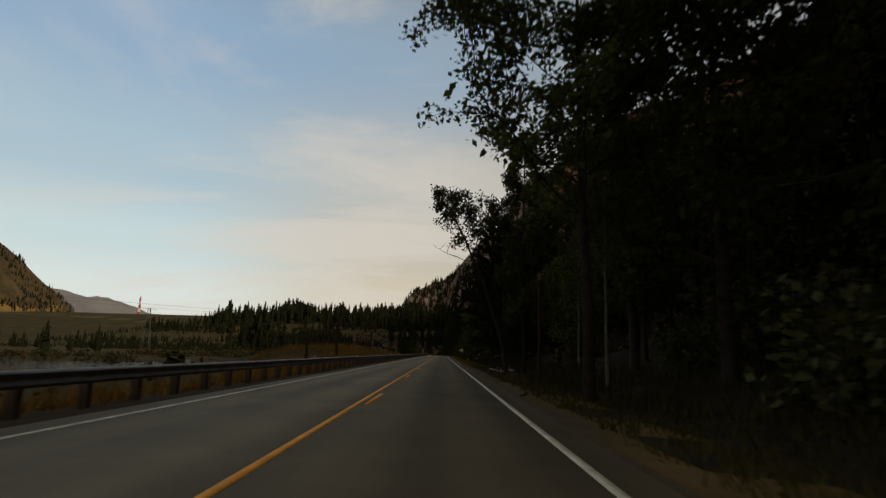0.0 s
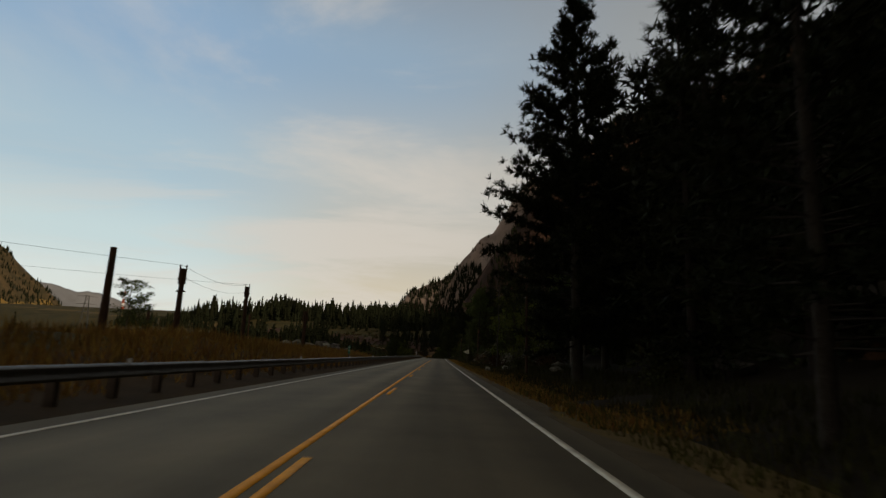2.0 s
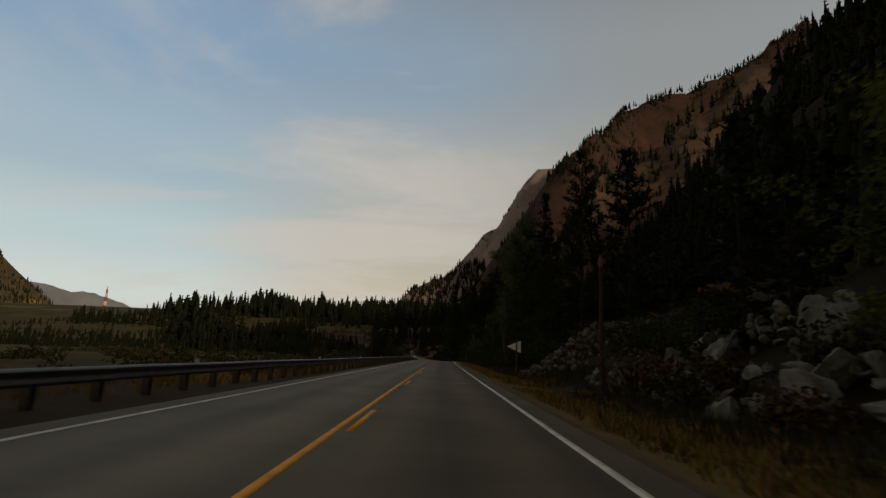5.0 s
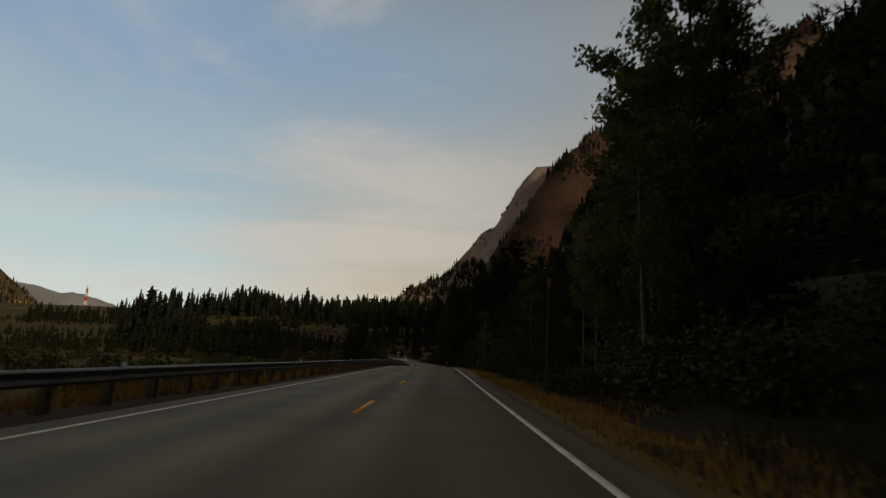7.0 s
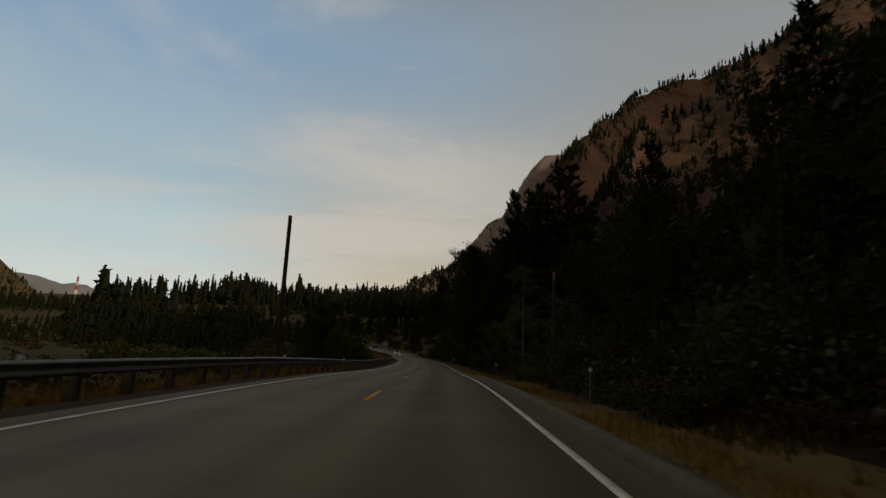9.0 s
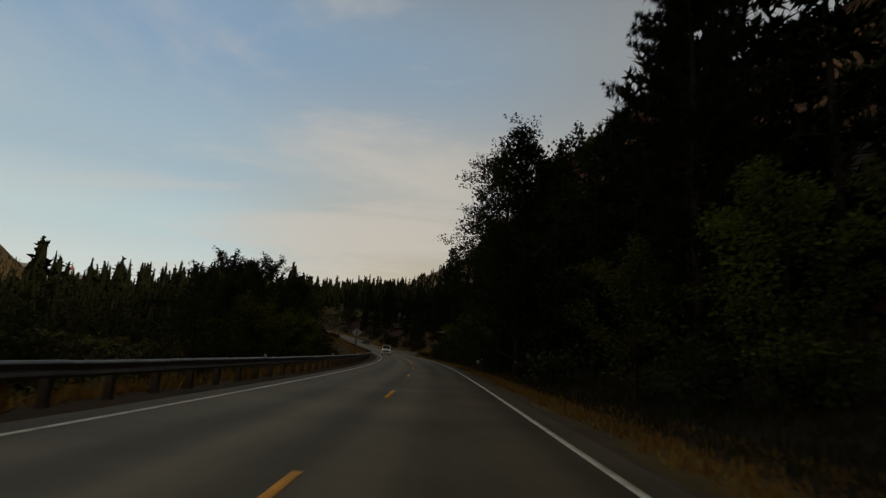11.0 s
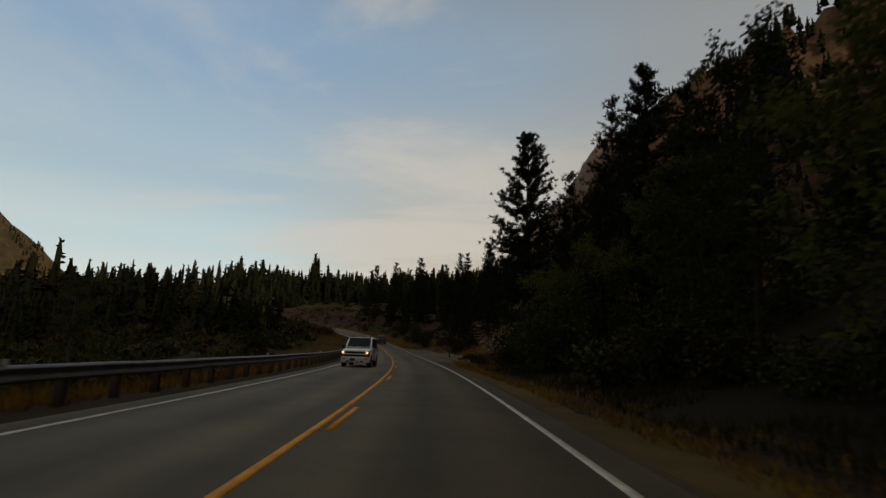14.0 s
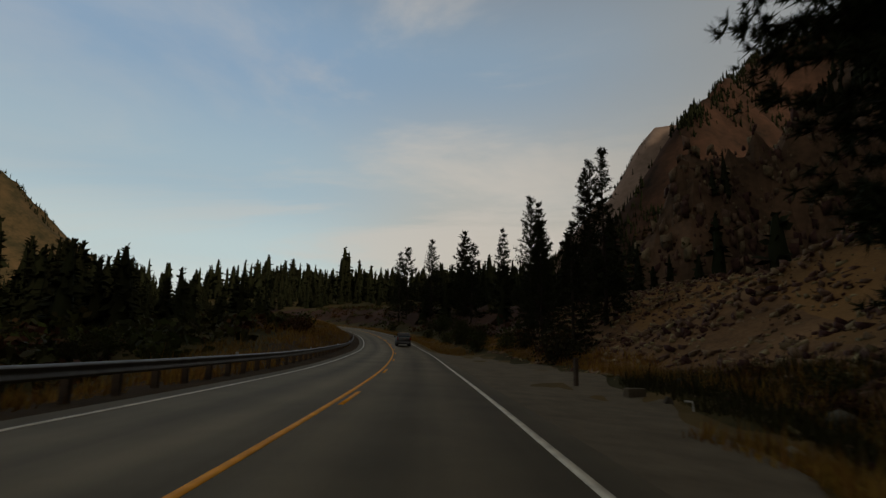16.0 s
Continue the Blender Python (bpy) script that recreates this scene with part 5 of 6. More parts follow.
# --- poles and cables ---
def pole(s, d, H, r, label, lean=(0, 0), arms=0, prongs=False, sleeve=False):
    x, y, _ = at(s, d)
    z = ground_z(x, y) - 0.5
    root = thing("utility_pole", label, "utility pole")
    h = np.linspace(0, 1, 7)
    pts = np.stack([lean[0] * h, lean[1] * h, h * (H + 0.5)], 1)
    V, F = tubes([(pts, r * (1 - 0.3 * h)), (np.array([pts[-1], pts[-1] + [0, 0, 0.02]]), [r * 0.7, 0.01])], 10)
    child("shaft", mesh("shaft", V, F, POLE_WOOD, smooth=True), root)
    for k in range(arms):
        bm = bmesh.new()
        box(bm, -0.38, 0.30, -0.06, 0.06, H - 0.1 - 0.7 * k, H + 0.04 - 0.7 * k, 0.01)
        c = part("cross_arm", bm, POLE_WOOD, root)
        for o in (-0.3, 0.22):
            bm = bmesh.new()
            bmesh.ops.create_cone(bm, segments=8, radius1=0.05, radius2=0.035, depth=0.16, matrix=Matrix.Translation((o, 0, H + 0.11 - 0.7 * k)))
            part("insulator", bm, REFLECT, c)
    if prongs:
        for o in (-0.2, 0.2):
            bm = bmesh.new()
            box(bm, o - 0.035, o + 0.035, -0.04, 0.04, H - 0.5, H + 0.75, 0.008)
            part("bracket", bm, POLE_WOOD, root)
        for zz in (0.15, 0.95):
            bm = bmesh.new()
            box(bm, -0.28, 0.28, -0.05, 0.05, H - zz - 0.05, H - zz + 0.05, 0.008)
            part("bracket_bar", bm, POLE_WOOD, root)
    if sleeve:
        bm = bmesh.new()
        bmesh.ops.create_cone(bm, segments=12, radius1=r * 0.78, radius2=r * 0.76, depth=0.5, matrix=Matrix.Translation((lean[0], lean[1], H + 0.26)))
        part("metal_cap", bm, RUST, root, "rusty metal cap")
    root.matrix_basis = pose(x, y, z, 0, 0, heading(s))
    return np.array([x + lean[0], y + lean[1], z + H + 0.5])


RUST = material("rusty_metal", (0.28, 0.12, 0.06), (0.12, 0.06, 0.035), scale=5, fine=40, rough=0.9, metal=0.2)
for s, d, H, lean in ((37.2, 8.2, 6.6, (0.05, 0)), (91, 8.2, 7.2, (-0.1, 0)), (146, 8.3, 5.8, (0, 0)), (200.4, 7.25, 5.8, (0.1, 0)), (252, 8.1, 6.2, (0.0, 0)), (395.0, 12.1, 7.5, (0.12, 0.0))):
    pole(s, d, H, 0.115, "short brown wooden pole with a rusty cap at the roadside", lean, sleeve=True)
tops = []
pole(41.3, -8.0, 2.9, 0.13, "short weathered wooden post behind the guardrail")
pole(52.8, -7.9, 3.6, 0.14, "stub of a wooden pole with broken cross arms", arms=1, lean=(-0.15, 0))
tops.append(pole(74.5, -13.7, 4.2, 0.2, "weathered bare wooden pole behind the guardrail"))
tops.append(pole(84.3, -14.9, 4.4, 0.2, "dark wooden pole with a two-pronged top bracket", prongs=True))
tops.append(pole(102.5, -17.0, 5.7, 0.2, "dark wooden pole with a two-pronged top bracket", prongs=True))
tops.append(pole(160, -36, 11.0, 0.2, "dark wooden pole with a two-pronged top bracket", prongs=True))
pole(100.8, -10.8, 3.6, 0.17, "dark wooden pole with a two-pronged top bracket", prongs=True)
pole(247, -6.2, 7.9, 0.13, "thin dark wooden pole behind the guardrail", lean=(0.0, 0.0))
pole(110, -30, 7.5, 0.2, "weathered wooden pole on the bank", arms=1)


def cable(a, b, sag):
    t = np.linspace(0, 1, 14)
    p = a[None] * (1 - t)[:, None] + b[None] * t[:, None]
    p[:, 2] -= sag * 4 * t * (1 - t)
    tagged(new("power_cable", mesh("power_cable", *tubes([(p, np.full(14, 0.009))], 4), CABLE)), "thin dark overhead cable sagging between poles", "cable", "overhead cables")


CABLE = material("cable_rubber", (0.03, 0.03, 0.03), (0.02, 0.02, 0.02), rough=0.7)
for a, b in zip(tops[1:], tops[2:]):
    for o in (0.2, -0.5):
        cable(a + [0, 0, o], b + [0, 0, o], 0.5)
cable(tops[1] + [-60, -70, 2.0], tops[1] + [0, 0, 0.2], 1.0)
cable(tops[2] + [-40, -30, 0.5], tops[2] + [0, 0, 0.2], 0.6)


def pylon(x, y, H):
    """A lattice transmission tower, far off."""
    z = ground_z(x, y)
    root = thing("transmission_tower", "distant grey steel lattice transmission tower", "tower")
    paths = []
    q = np.linspace(0, 1, 8)
    for sx, sy in ((1, 1), (1, -1), (-1, 1), (-1, -1)):
        paths.append((np.stack([sx * (2.2 - 1.7 * q), sy * (2.2 - 1.7 * q), q * H], 1), np.full(8, 0.09)))
    for i in range(7):
        a, b = 2.2 - 1.7 * q[i], 2.2 - 1.7 * q[i + 1]
        for sg in (1, -1):
            paths.append((np.array([[sg * a, -a, q[i] * H], [-sg * b, -b, q[i + 1] * H]]), [0.05, 0.05]))
            paths.append((np.array([[a, sg * a, q[i] * H], [b, -sg * b, q[i + 1] * H]]), [0.05, 0.05]))
    child("mast", mesh("mast", *tubes(paths, 4), STEEL), root)
    for f in (0.66, 0.82, 0.97):
        V, F = tubes([(np.array([[-4.0, 0, f * H], [0, 0, f * H + 0.5], [4.0, 0, f * H]]), [0.05, 0.12, 0.05])], 4)
        child("cross_arm", mesh("cross_arm", V, F, STEEL), root)
    root.matrix_basis = pose(x, y, z, 0, 0, 40)


pylon(-150, 290, 22)


def banded_mast(x, y, H):
    """A tall guyless mast painted in red and white bands."""
    z = ground_z(x, y)
    root = thing("radio_mast", "distant tapering mast painted in red and white bands", "mast")
    n = 7
    for k in range(n):
        a, b = k / n, (k + 1) / n
        V, F = tubes([(np.array([[0, 0, a * H], [0, 0, b * H]]), [4.2 - 2.6 * a, 4.2 - 2.6 * b])], 8)
        child("band", mesh("band", V, F, MAST_WHITE if k % 2 else MAST_RED), root)
    V, F = tubes([(np.array([[0, 0, H], [0, 0, H + 7]]), [0.5, 0.2])], 6)
    child("aerial", mesh("aerial", V, F, STEEL), root)
    root.matrix_basis = pose(x, y, z - 1)


MAST_RED = material("red_mast_paint", (0.55, 0.09, 0.045), (0.42, 0.07, 0.04), scale=0.3, rough=0.7)
MAST_WHITE = material("white_mast_paint", (0.75, 0.73, 0.70), (0.6, 0.58, 0.55), scale=0.3, rough=0.7)
banded_mast(-670, 1240, 56)


# --- signs ---
def sign_post(root, H, w, mat):
    bm = bmesh.new()
    box(bm, -w, w, -w, w, -0.5, H, w * 0.25)
    return part("post", bm, mat, root)


def plate(bm, pts, y0, y1):
    lo = [bm.verts.new((x, y0, z)) for x, z in pts]
    hi = [bm.verts.new((x, y1, z)) for x, z in pts]
    bm.faces.new(lo)
    bm.faces.new(hi[::-1])
    for i in range(len(pts)):
        j = (i + 1) % len(pts)
        bm.faces.new((lo[j], lo[i], hi[i], hi[j]))
    bmesh.ops.recalc_face_normals(bm, faces=bm.faces)


def stand(root, s, d, turn=0.0, lift=0.0):
    x, y, _ = at(s, d)
    root.matrix_basis = pose(x, y, ground_z(x, y) + lift, 0, 0, heading(s) + turn)


SIGN_BACK = material("bare_aluminium_sign_back", (0.96, 0.90, 0.70), (0.86, 0.80, 0.61), scale=3, fine=30, rough=0.6, metal=0.0, spec=0.5)
GREY_BACK = material("dull_sign_back", (0.60, 0.60, 0.58), (0.46, 0.46, 0.44), scale=3, fine=30, rough=0.5)
GREEN = material("green_sign_sheeting", (0.02, 0.20, 0.10), (0.015, 0.14, 0.07), scale=5, rough=0.5)
WHITE_SHEET = material("white_sign_sheeting", (0.75, 0.75, 0.72), (0.6, 0.6, 0.58), scale=8, rough=0.5)
WHITE_WOOD = material("white_painted_wood", (0.72, 0.71, 0.68), (0.5, 0.49, 0.46), scale=5, fine=40, rough=0.7, bump=0.2)


def pennant():
    root = thing("pennant_sign", "bare metal back of a pennant-shaped road sign on a wooden post", "road sign")
    sign_post(root, 2.68, 0.05, POST_WOOD)
    bm = bmesh.new()
    plate(bm, [(-0.78, 2.26), (0.36, 1.80), (0.36, 2.76)], 0.055, 0.062)
    pl = part("sign_plate", bm, SIGN_BACK, root)
    for z in (2.0, 2.26, 2.55):
        bm = bmesh.new()
        bmesh.ops.create_cone(bm, cap_ends=True, segments=10, radius1=0.018, radius2=0.014, depth=0.02, matrix=pose(0, -0.055, z, 90, 0, 0))
        part("bolt", bm, STEEL, pl)
    stand(root, 167.6, 7.5, 4, 0.1)


def diamond():
    root = thing("diamond_sign", "grey metal back of a diamond warning sign with a small plaque", "road sign")
    sign_post(root, 3.3, 0.05, POST_WOOD)
    bm = bmesh.new()
    q = 0.60
    plate(bm, [(0, 2.75 - q), (q, 2.75), (0, 2.75 + q), (-q, 2.75)], 0.055, 0.062)
    part("sign_plate", bm, GREY_BACK, root)
    bm = bmesh.new()
    plate(bm, [(-0.3, 1.62), (0.3, 1.62), (0.3, 2.05), (-0.3, 2.05)], 0.055, 0.062)
    part("plaque", bm, GREY_BACK, root)
    stand(root, 337.5, -6.6, -8, 0.6)


def letters(text, size, mat, parent):
    cu = bpy.data.curves.new("digit", "FONT")
    cu.body, cu.size, cu.extrude, cu.align_x, cu.align_y = text, size, 0.002, "CENTER", "CENTER"
    tmp = new("digit", cu)
    me = bpy.data.meshes.new_from_object(tmp.evaluated_get(bpy.context.evaluated_depsgraph_get()))
    bpy.data.objects.remove(tmp)
    me.materials.append(mat)
    return child("digit", me, parent, "white numeral")


def milepost():
    root = thing("milepost_sign", "small green milepost sign with a white number five", "road sign")
    sign_post(root, 2.1, 0.03, STEEL)
    bm = bmesh.new()
    plate(bm, [(-0.10, 1.38), (0.10, 1.38), (0.10, 2.02), (-0.10, 2.02)], -0.045, -0.036)
    pl = part("sign_plate", bm, GREEN, root)
    d = letters("5", 0.25, WHITE_SHEET, pl)
    d.matrix_basis = pose(0, -0.049, 1.62, 90, 0, 0)
    for i, z in enumerate((1.95, 1.89, 1.83)):
        bm = bmesh.new()
        box(bm, -0.05, 0.05, -0.049, -0.046, z - 0.013, z + 0.013)
        part("lettering_bar", bm, WHITE_SHEET, pl)
    stand(root, 97.5, -6.0, -4, -0.5)


def cross():
    root = thing("roadside_cross", "small white wooden memorial cross on the verge", "cross")
    bm = bmesh.new()
    box(bm, -0.045, 0.045, -0.025, 0.025, 0.62, 1.02, 0.008)
    part("upright", bm, WHITE_WOOD, root)
    bm = bmesh.new()
    box(bm, -0.02, 0.02, 0.025, 0.05, -0.3, 0.85, 0.004)
    part("stake", bm, POST_WOOD, root, "thin dark stake")
    bm = bmesh.new()
    box(bm, -0.155, 0.155, -0.030, 0.020, 0.80, 0.90, 0.008)
    part("cross_bar", bm, WHITE_WOOD, root)
    stand(root, 316.4, 5.52, 0, 0.13)


def marker(s, d, H, label):
    root = thing("marker_post", label, "marker post")
    sign_post(root, H, 0.02, STEEL)
    bm = bmesh.new()
    plate(bm, [(0, H - 0.08), (0.07, H), (0, H + 0.08), (-0.07, H)], -0.04, -0.03)
    part("reflector", bm, REFLECT, root)
    stand(root, s, d, 0, 0)


pennant()
diamond()
milepost()
cross()
marker(315.6, 5.74, 1.2, "slim steel marker post with a white reflector")
marker(236, 6.0, 1.1, "slim steel marker post with a white reflector")
marker(262, 5.9, 1.1, "slim steel marker post with a white reflector")


def pedestal(s, d, H):
    root = thing("cable_pedestal", "short grey cable pedestal at the foot of a pole", "pedestal")
    bm = bmesh.new()
    bmesh.ops.create_cone(bm, cap_ends=True, segments=14, radius1=0.10, radius2=0.10, depth=H + 0.2, matrix=Matrix.Translation((0, 0, H / 2 - 0.1)))
    part("tube", bm, STEEL, root, smooth=False)
    bm = bmesh.new()
    bmesh.ops.create_cone(bm, cap_ends=True, segments=14, radius1=0.115, radius2=0.09, depth=0.1, matrix=Matrix.Translation((0, 0, H + 0.03)))
    part("cap", bm, STEEL, root)
    stand(root, s, d)


pedestal(397.7, 12.35, 0.95)


def lay_by_clutter():
    root = thing("concrete_block", "pale concrete block lying at the edge of the gravel", "block")
    bm = bmesh.new()
    box(bm, -0.30, 0.30, -0.16, 0.16, -0.05, 0.24, 0.03)
    part("block", bm, KERB, root)
    stand(root, 407.4, 8.2, 12, 0.03)
    root = thing("wooden_post", "short weathered wooden post beside the bushes", "post")
    bm = bmesh.new()
    box(bm, -0.07, 0.07, -0.07, 0.07, -0.4, 1.0, 0.015)
    part("post", bm, POST_WOOD, root)
    stand(root, 410.5, 7.3, 20, 0.02)
    root = thing("pipe_stub", "small bent white pipe standing in the gravel", "pipe")
    V, F = tubes([(np.array([[0, 0, -0.2], [0, 0, 0.16], [-0.02, 0, 0.2], [-0.06, 0, 0.21], [-0.22, 0, 0.22]]), [0.022] * 5)], 8)
    child("pipe", mesh("pipe", V, F, WHITE_SHEET, smooth=True), root)
    stand(root, 405.2, 8.9, 0, 0.03)


lay_by_clutter()


# --- rocks, log ---
def rock_mesh(seed, mat, r=1.0, cuts=2, rough=0.28):
    bm = bmesh.new()
    bmesh.ops.create_icosphere(bm, subdivisions=cuts, radius=r)
    g = random.Random(seed)
    flat = [(Vector((g.gauss(0, 1), g.gauss(0, 1), g.gauss(0, 1))).normalized(), r * g.uniform(0.5, 0.8)) for _ in range(14)]
    for v in bm.verts:
        for n, k in flat:
            e = v.co.dot(n) - k
            if e > 0:
                v.co -= n * e
        v.co *= 1 + rough * 0.35 * noise.noise(v.co * 1.7 / r + Vector((seed, 0, 0)))
    me = bpy.data.meshes.new("rock")
    bm.to_mesh(me)
    bm.free()
    me.materials.append(mat)
    return me


ROCKS = [rock_mesh(i, ROCK, rough=0.9) for i in range(7)]
DARK_ROCKS = [rock_mesh(i, DARK_ROCK, cuts=1) for i in range(7)]
g = random.Random(23)


def boulder(s, d, size, lift=0.0, flat=0.75):
    x, y, _ = at(s, d)
    ob = tagged(new("boulder", g.choice(ROCKS)), "pale grey granite boulder lying in dry grass", "boulder", "roadside boulders")
    ob.matrix_basis = Matrix.LocRotScale((x, y, ground_z(x, y) + size * (0.42 if d < 0 else 0.28) + lift), Euler((g.uniform(-0.3, 0.3), g.uniform(-0.3, 0.3), g.uniform(0, 6.28))), (size * g.uniform(0.9, 1.4), size, size * flat * g.uniform(0.8, 1.2)))


for s, d, size in ((88, 9.8, 0.6), (69.5, 12.5, 0.85), (108.3, 6.8, 0.5), (106, 8.4, 0.5), (93, 11, 0.6), (116, -12.5, 0.6), (120, -11, 0.5), (123, -13, 0.8), (119, -16, 0.8), (127, -10.5, 0.5), (126, -16, 1.0), (136, -11, 0.8), (143, -13, 0.9), (131, -16.6, 1.2), (128, -18.5, 1.0), (134, -19.5, 1.2), (140, -17.5, 1.1), (146, -18, 1.3), (124, -13.5, 0.9), (121, -11.5, 0.7), (133, -12.5, 1.0), (140, -12, 0.8), (127, -11, 0.6), (137, -14.5, 0.8), (152, -20, 1.4), (149, -15.5, 0.9), (118, -17, 0.9), (156, -13, 0.6),
                   (403, 11.2, 0.35), (410, 10.8, 0.3), (399, 7.4, 0.22), (406, 8.6, 0.2)):
    boulder(s, d, size)


def rock_pile(name, label, s0, s1, d0, d1, n, lo, hi, heap, kinds, slab=1.0):
    """Broken stones heaped on a bank: one thing, each stone a part."""
    x0, y0, _ = at((s0 + s1) / 2, (d0 + d1) / 2)
    root = tagged(new(name), label, "rocks")
    for i in range(n):
        s, d = g.uniform(s0, s1), g.uniform(d0, d1)
        x, y, _ = at(s, d)
        size = lo + (hi - lo) * g.random() ** 2.2
        f = (d - d0) / (d1 - d0)
        k = math.sin(math.pi * (s - s0) / (s1 - s0)) ** 0.6
        o = child("stone", g.choice(kinds), root)
        o.matrix_basis = Matrix.LocRotScale((x, y, ground_z(x, y) + heap * f * k * g.uniform(0.75, 1.05) + size * 0.15), Euler((g.uniform(0, 6), g.uniform(0, 6), g.uniform(0, 6))), (size * g.uniform(0.8, 1.5), size, size * slab * g.uniform(0.55, 0.95)))


rock_pile("rock_pile", "heap of broken grey granite rocks on the bank", 116, 152, 8.8, 15.5, 290, 0.18, 0.85, 2.0, ROCKS, slab=0.55)
rock_pile("rock_pile", "steep bank of dark broken stones behind the verge", 161.5, 172, 8.0, 13.5, 280, 0.12, 0.40, 3.0, DARK_ROCKS)
rock_pile("rock_pile", "scattered dark stones on the bank", 216, 262, 8.6, 12.5, 90, 0.12, 0.42, 0.5, DARK_ROCKS)


def stone_field(name, seed, s0, s1, d0, d1, n, lo, hi, label, mat=None, tall=0.65):
    """Countless loose stones on the slope, as one joined mesh."""
    r = np.random.RandomState(seed)
    s, d = r.uniform(s0, s1, n), r.uniform(d0, d1, n)
    P = at(s, d)
    P[:, 2] = terrain(P[:, 0], P[:, 1])[0]
    size = lo + (hi - lo) * r.rand(n) ** 3.4
    cube = np.array([(x, y, z) for x in (-1, 1) for y in (-1, 1) for z in (-1, 1)], float)
    quad = np.array([(0, 1, 3, 2), (4, 6, 7, 5), (0, 4, 5, 1), (2, 3, 7, 6), (0, 2, 6, 4), (1, 5, 7, 3)])
    V = cube[None] * r.uniform(0.45, 1.0, (n, 8, 3))
    a = r.rand(n) * 6.28
    b = r.normal(0, 0.5, n)
    c, q = np.cos(a)[:, None], np.sin(a)[:, None]
    x, y, z = V[..., 0] * c - V[..., 1] * q, V[..., 0] * q + V[..., 1] * c, V[..., 2] * tall
    z, x = z + x * np.sin(b)[:, None], x * np.cos(b)[:, None]
    V = np.stack([x, y, z], -1) * size[:, None, None] + P[:, None]
    F = quad[None] + (np.arange(n) * 8)[:, None, None]
    tagged(new(name, mesh(name, V.reshape(-1, 3), F.reshape(-1, 4), mat or SCREE_ROCK)), label, "scree", kind="stuff")


stone_field("scree_stones", 1, 388, 470, 12.5, 30, 6200, 0.05, 0.36, "loose grey and brown stones on the scree slope")
stone_field("scree_stones", 3, 392, 470, 13.5, 27, 7200, 0.04, 0.30, "broken angular stones in the lower scree")
stone_field("crag_blocks", 4, 385, 520, 38, 95, 8000, 0.25, 1.0, "jutting angular blocks of the rocky crag", mat=CRAG_STONE, tall=1.9)
stone_field("scree_stones", 2, 390, 450, 9.5, 13, 900, 0.03, 0.2, "small stones at the edge of the gravel lay-by")


def fallen_log():
    a, b = at(53.0, 6.3), at(45.8, 7.6)
    t = np.linspace(0, 1, 12)
    p = a[None] * (1 - t)[:, None] + b[None] * t[:, None]
    p[:, 2] = terrain(p[:, 0], p[:, 1])[0] + 0.12 + 0.035 * np.sin(t * 9)
    rad = 0.075 + 0.035 * t
    V, F = tubes([(p, rad), (np.array([p[0], p[0] - (p[1] - p[0]) * 0.01]), [rad[0], 0.01]), (np.array([p[-1], p[-1] + (p[-1] - p[-2]) * 0.01]), [rad[-1], 0.01])], 10)
    root = thing("fallen_log", "pale bare fallen log lying in the roadside grass", "log")
    child("log", mesh("log", V, F, PALE_LOG, smooth=True), root)
    for k, (dx, dz) in ((3, (0.25, 0.3)), (6, (-0.2, 0.35)), (9, (0.15, 0.3))):
        child("branch_stub", mesh("branch_stub", *tubes([(np.array([p[k], p[k] + [dx, 0.15, dz]]), [0.03, 0.015])], 6), PALE_LOG), root)


PALE_LOG = material("bleached_wood", (0.34, 0.29, 0.23), (0.15, 0.12, 0.09), scale=3, fine=30, rough=0.95, bump=0.4)
fallen_log()

RIVER = material("river_water", (0.10, 0.12, 0.13), (0.08, 0.10, 0.11), scale=0.3, rough=0.08, bump=0.06, bump_scale=1.5, spec=0.5)
n = 40
s = np.linspace(-40, 146, n)
left_bank = -46 - 6 * np.sin(s / 30)
V = np.concatenate([at(s, left_bank, 0), at(s, left_bank - 82 + 4 * np.sin(s / 19), 0)])
V[:, 2] = -3.15
i = np.arange(n - 1)
tagged(new("river", mesh("river", V, np.stack([i, i + 1, n + i + 1, n + i], 1)[:, ::-1], RIVER)), "pale shallow river reflecting the sky", "river", kind="structure")


# --- vehicles ---
PAINT_WHITE = material("white_car_paint", (0.90, 0.89, 0.86), (0.72, 0.70, 0.65), scale=1.6, fine=7, rough=0.3, spec=0.55, coat=0.8)
PAINT_DARK = material("dark_car_paint", (0.022, 0.022, 0.026), (0.03, 0.028, 0.03), scale=1.2, fine=6, rough=0.3, spec=0.5, coat=0.5)
CAR_GLASS = material("dark_car_glass", (0.010, 0.020, 0.032), (0.016, 0.027, 0.040), scale=2, rough=0.12, spec=0.12)
TRIM = material("black_plastic_trim", (0.02, 0.02, 0.02), (0.03, 0.03, 0.03), scale=10, rough=0.7)
TYRE = material("tyre_rubber", (0.022, 0.022, 0.022), (0.035, 0.033, 0.03), scale=12, rough=0.9)
CHROME = material("chrome", (0.62, 0.62, 0.62), (0.5, 0.5, 0.5), scale=8, rough=0.2, metal=1.0)
ALLOY = material("alloy_rim", (0.07, 0.068, 0.065), (0.04, 0.04, 0.04), scale=8, rough=0.5, metal=0.6)
TAIL = material("red_lamp_glass", (0.25, 0.015, 0.012), (0.18, 0.01, 0.01), scale=8, rough=0.2)
LENS = material("clear_lamp_lens", (0.30, 0.28, 0.24), (0.16, 0.15, 0.13), scale=9, rough=0.15, spec=0.6)
AMBER = material("dark_amber_lens", (0.16, 0.07, 0.02), (0.09, 0.04, 0.015), scale=9, rough=0.25)
PLATE = material("number_plate", (0.16, 0.12, 0.10), (0.10, 0.075, 0.06), scale=9, rough=0.5)
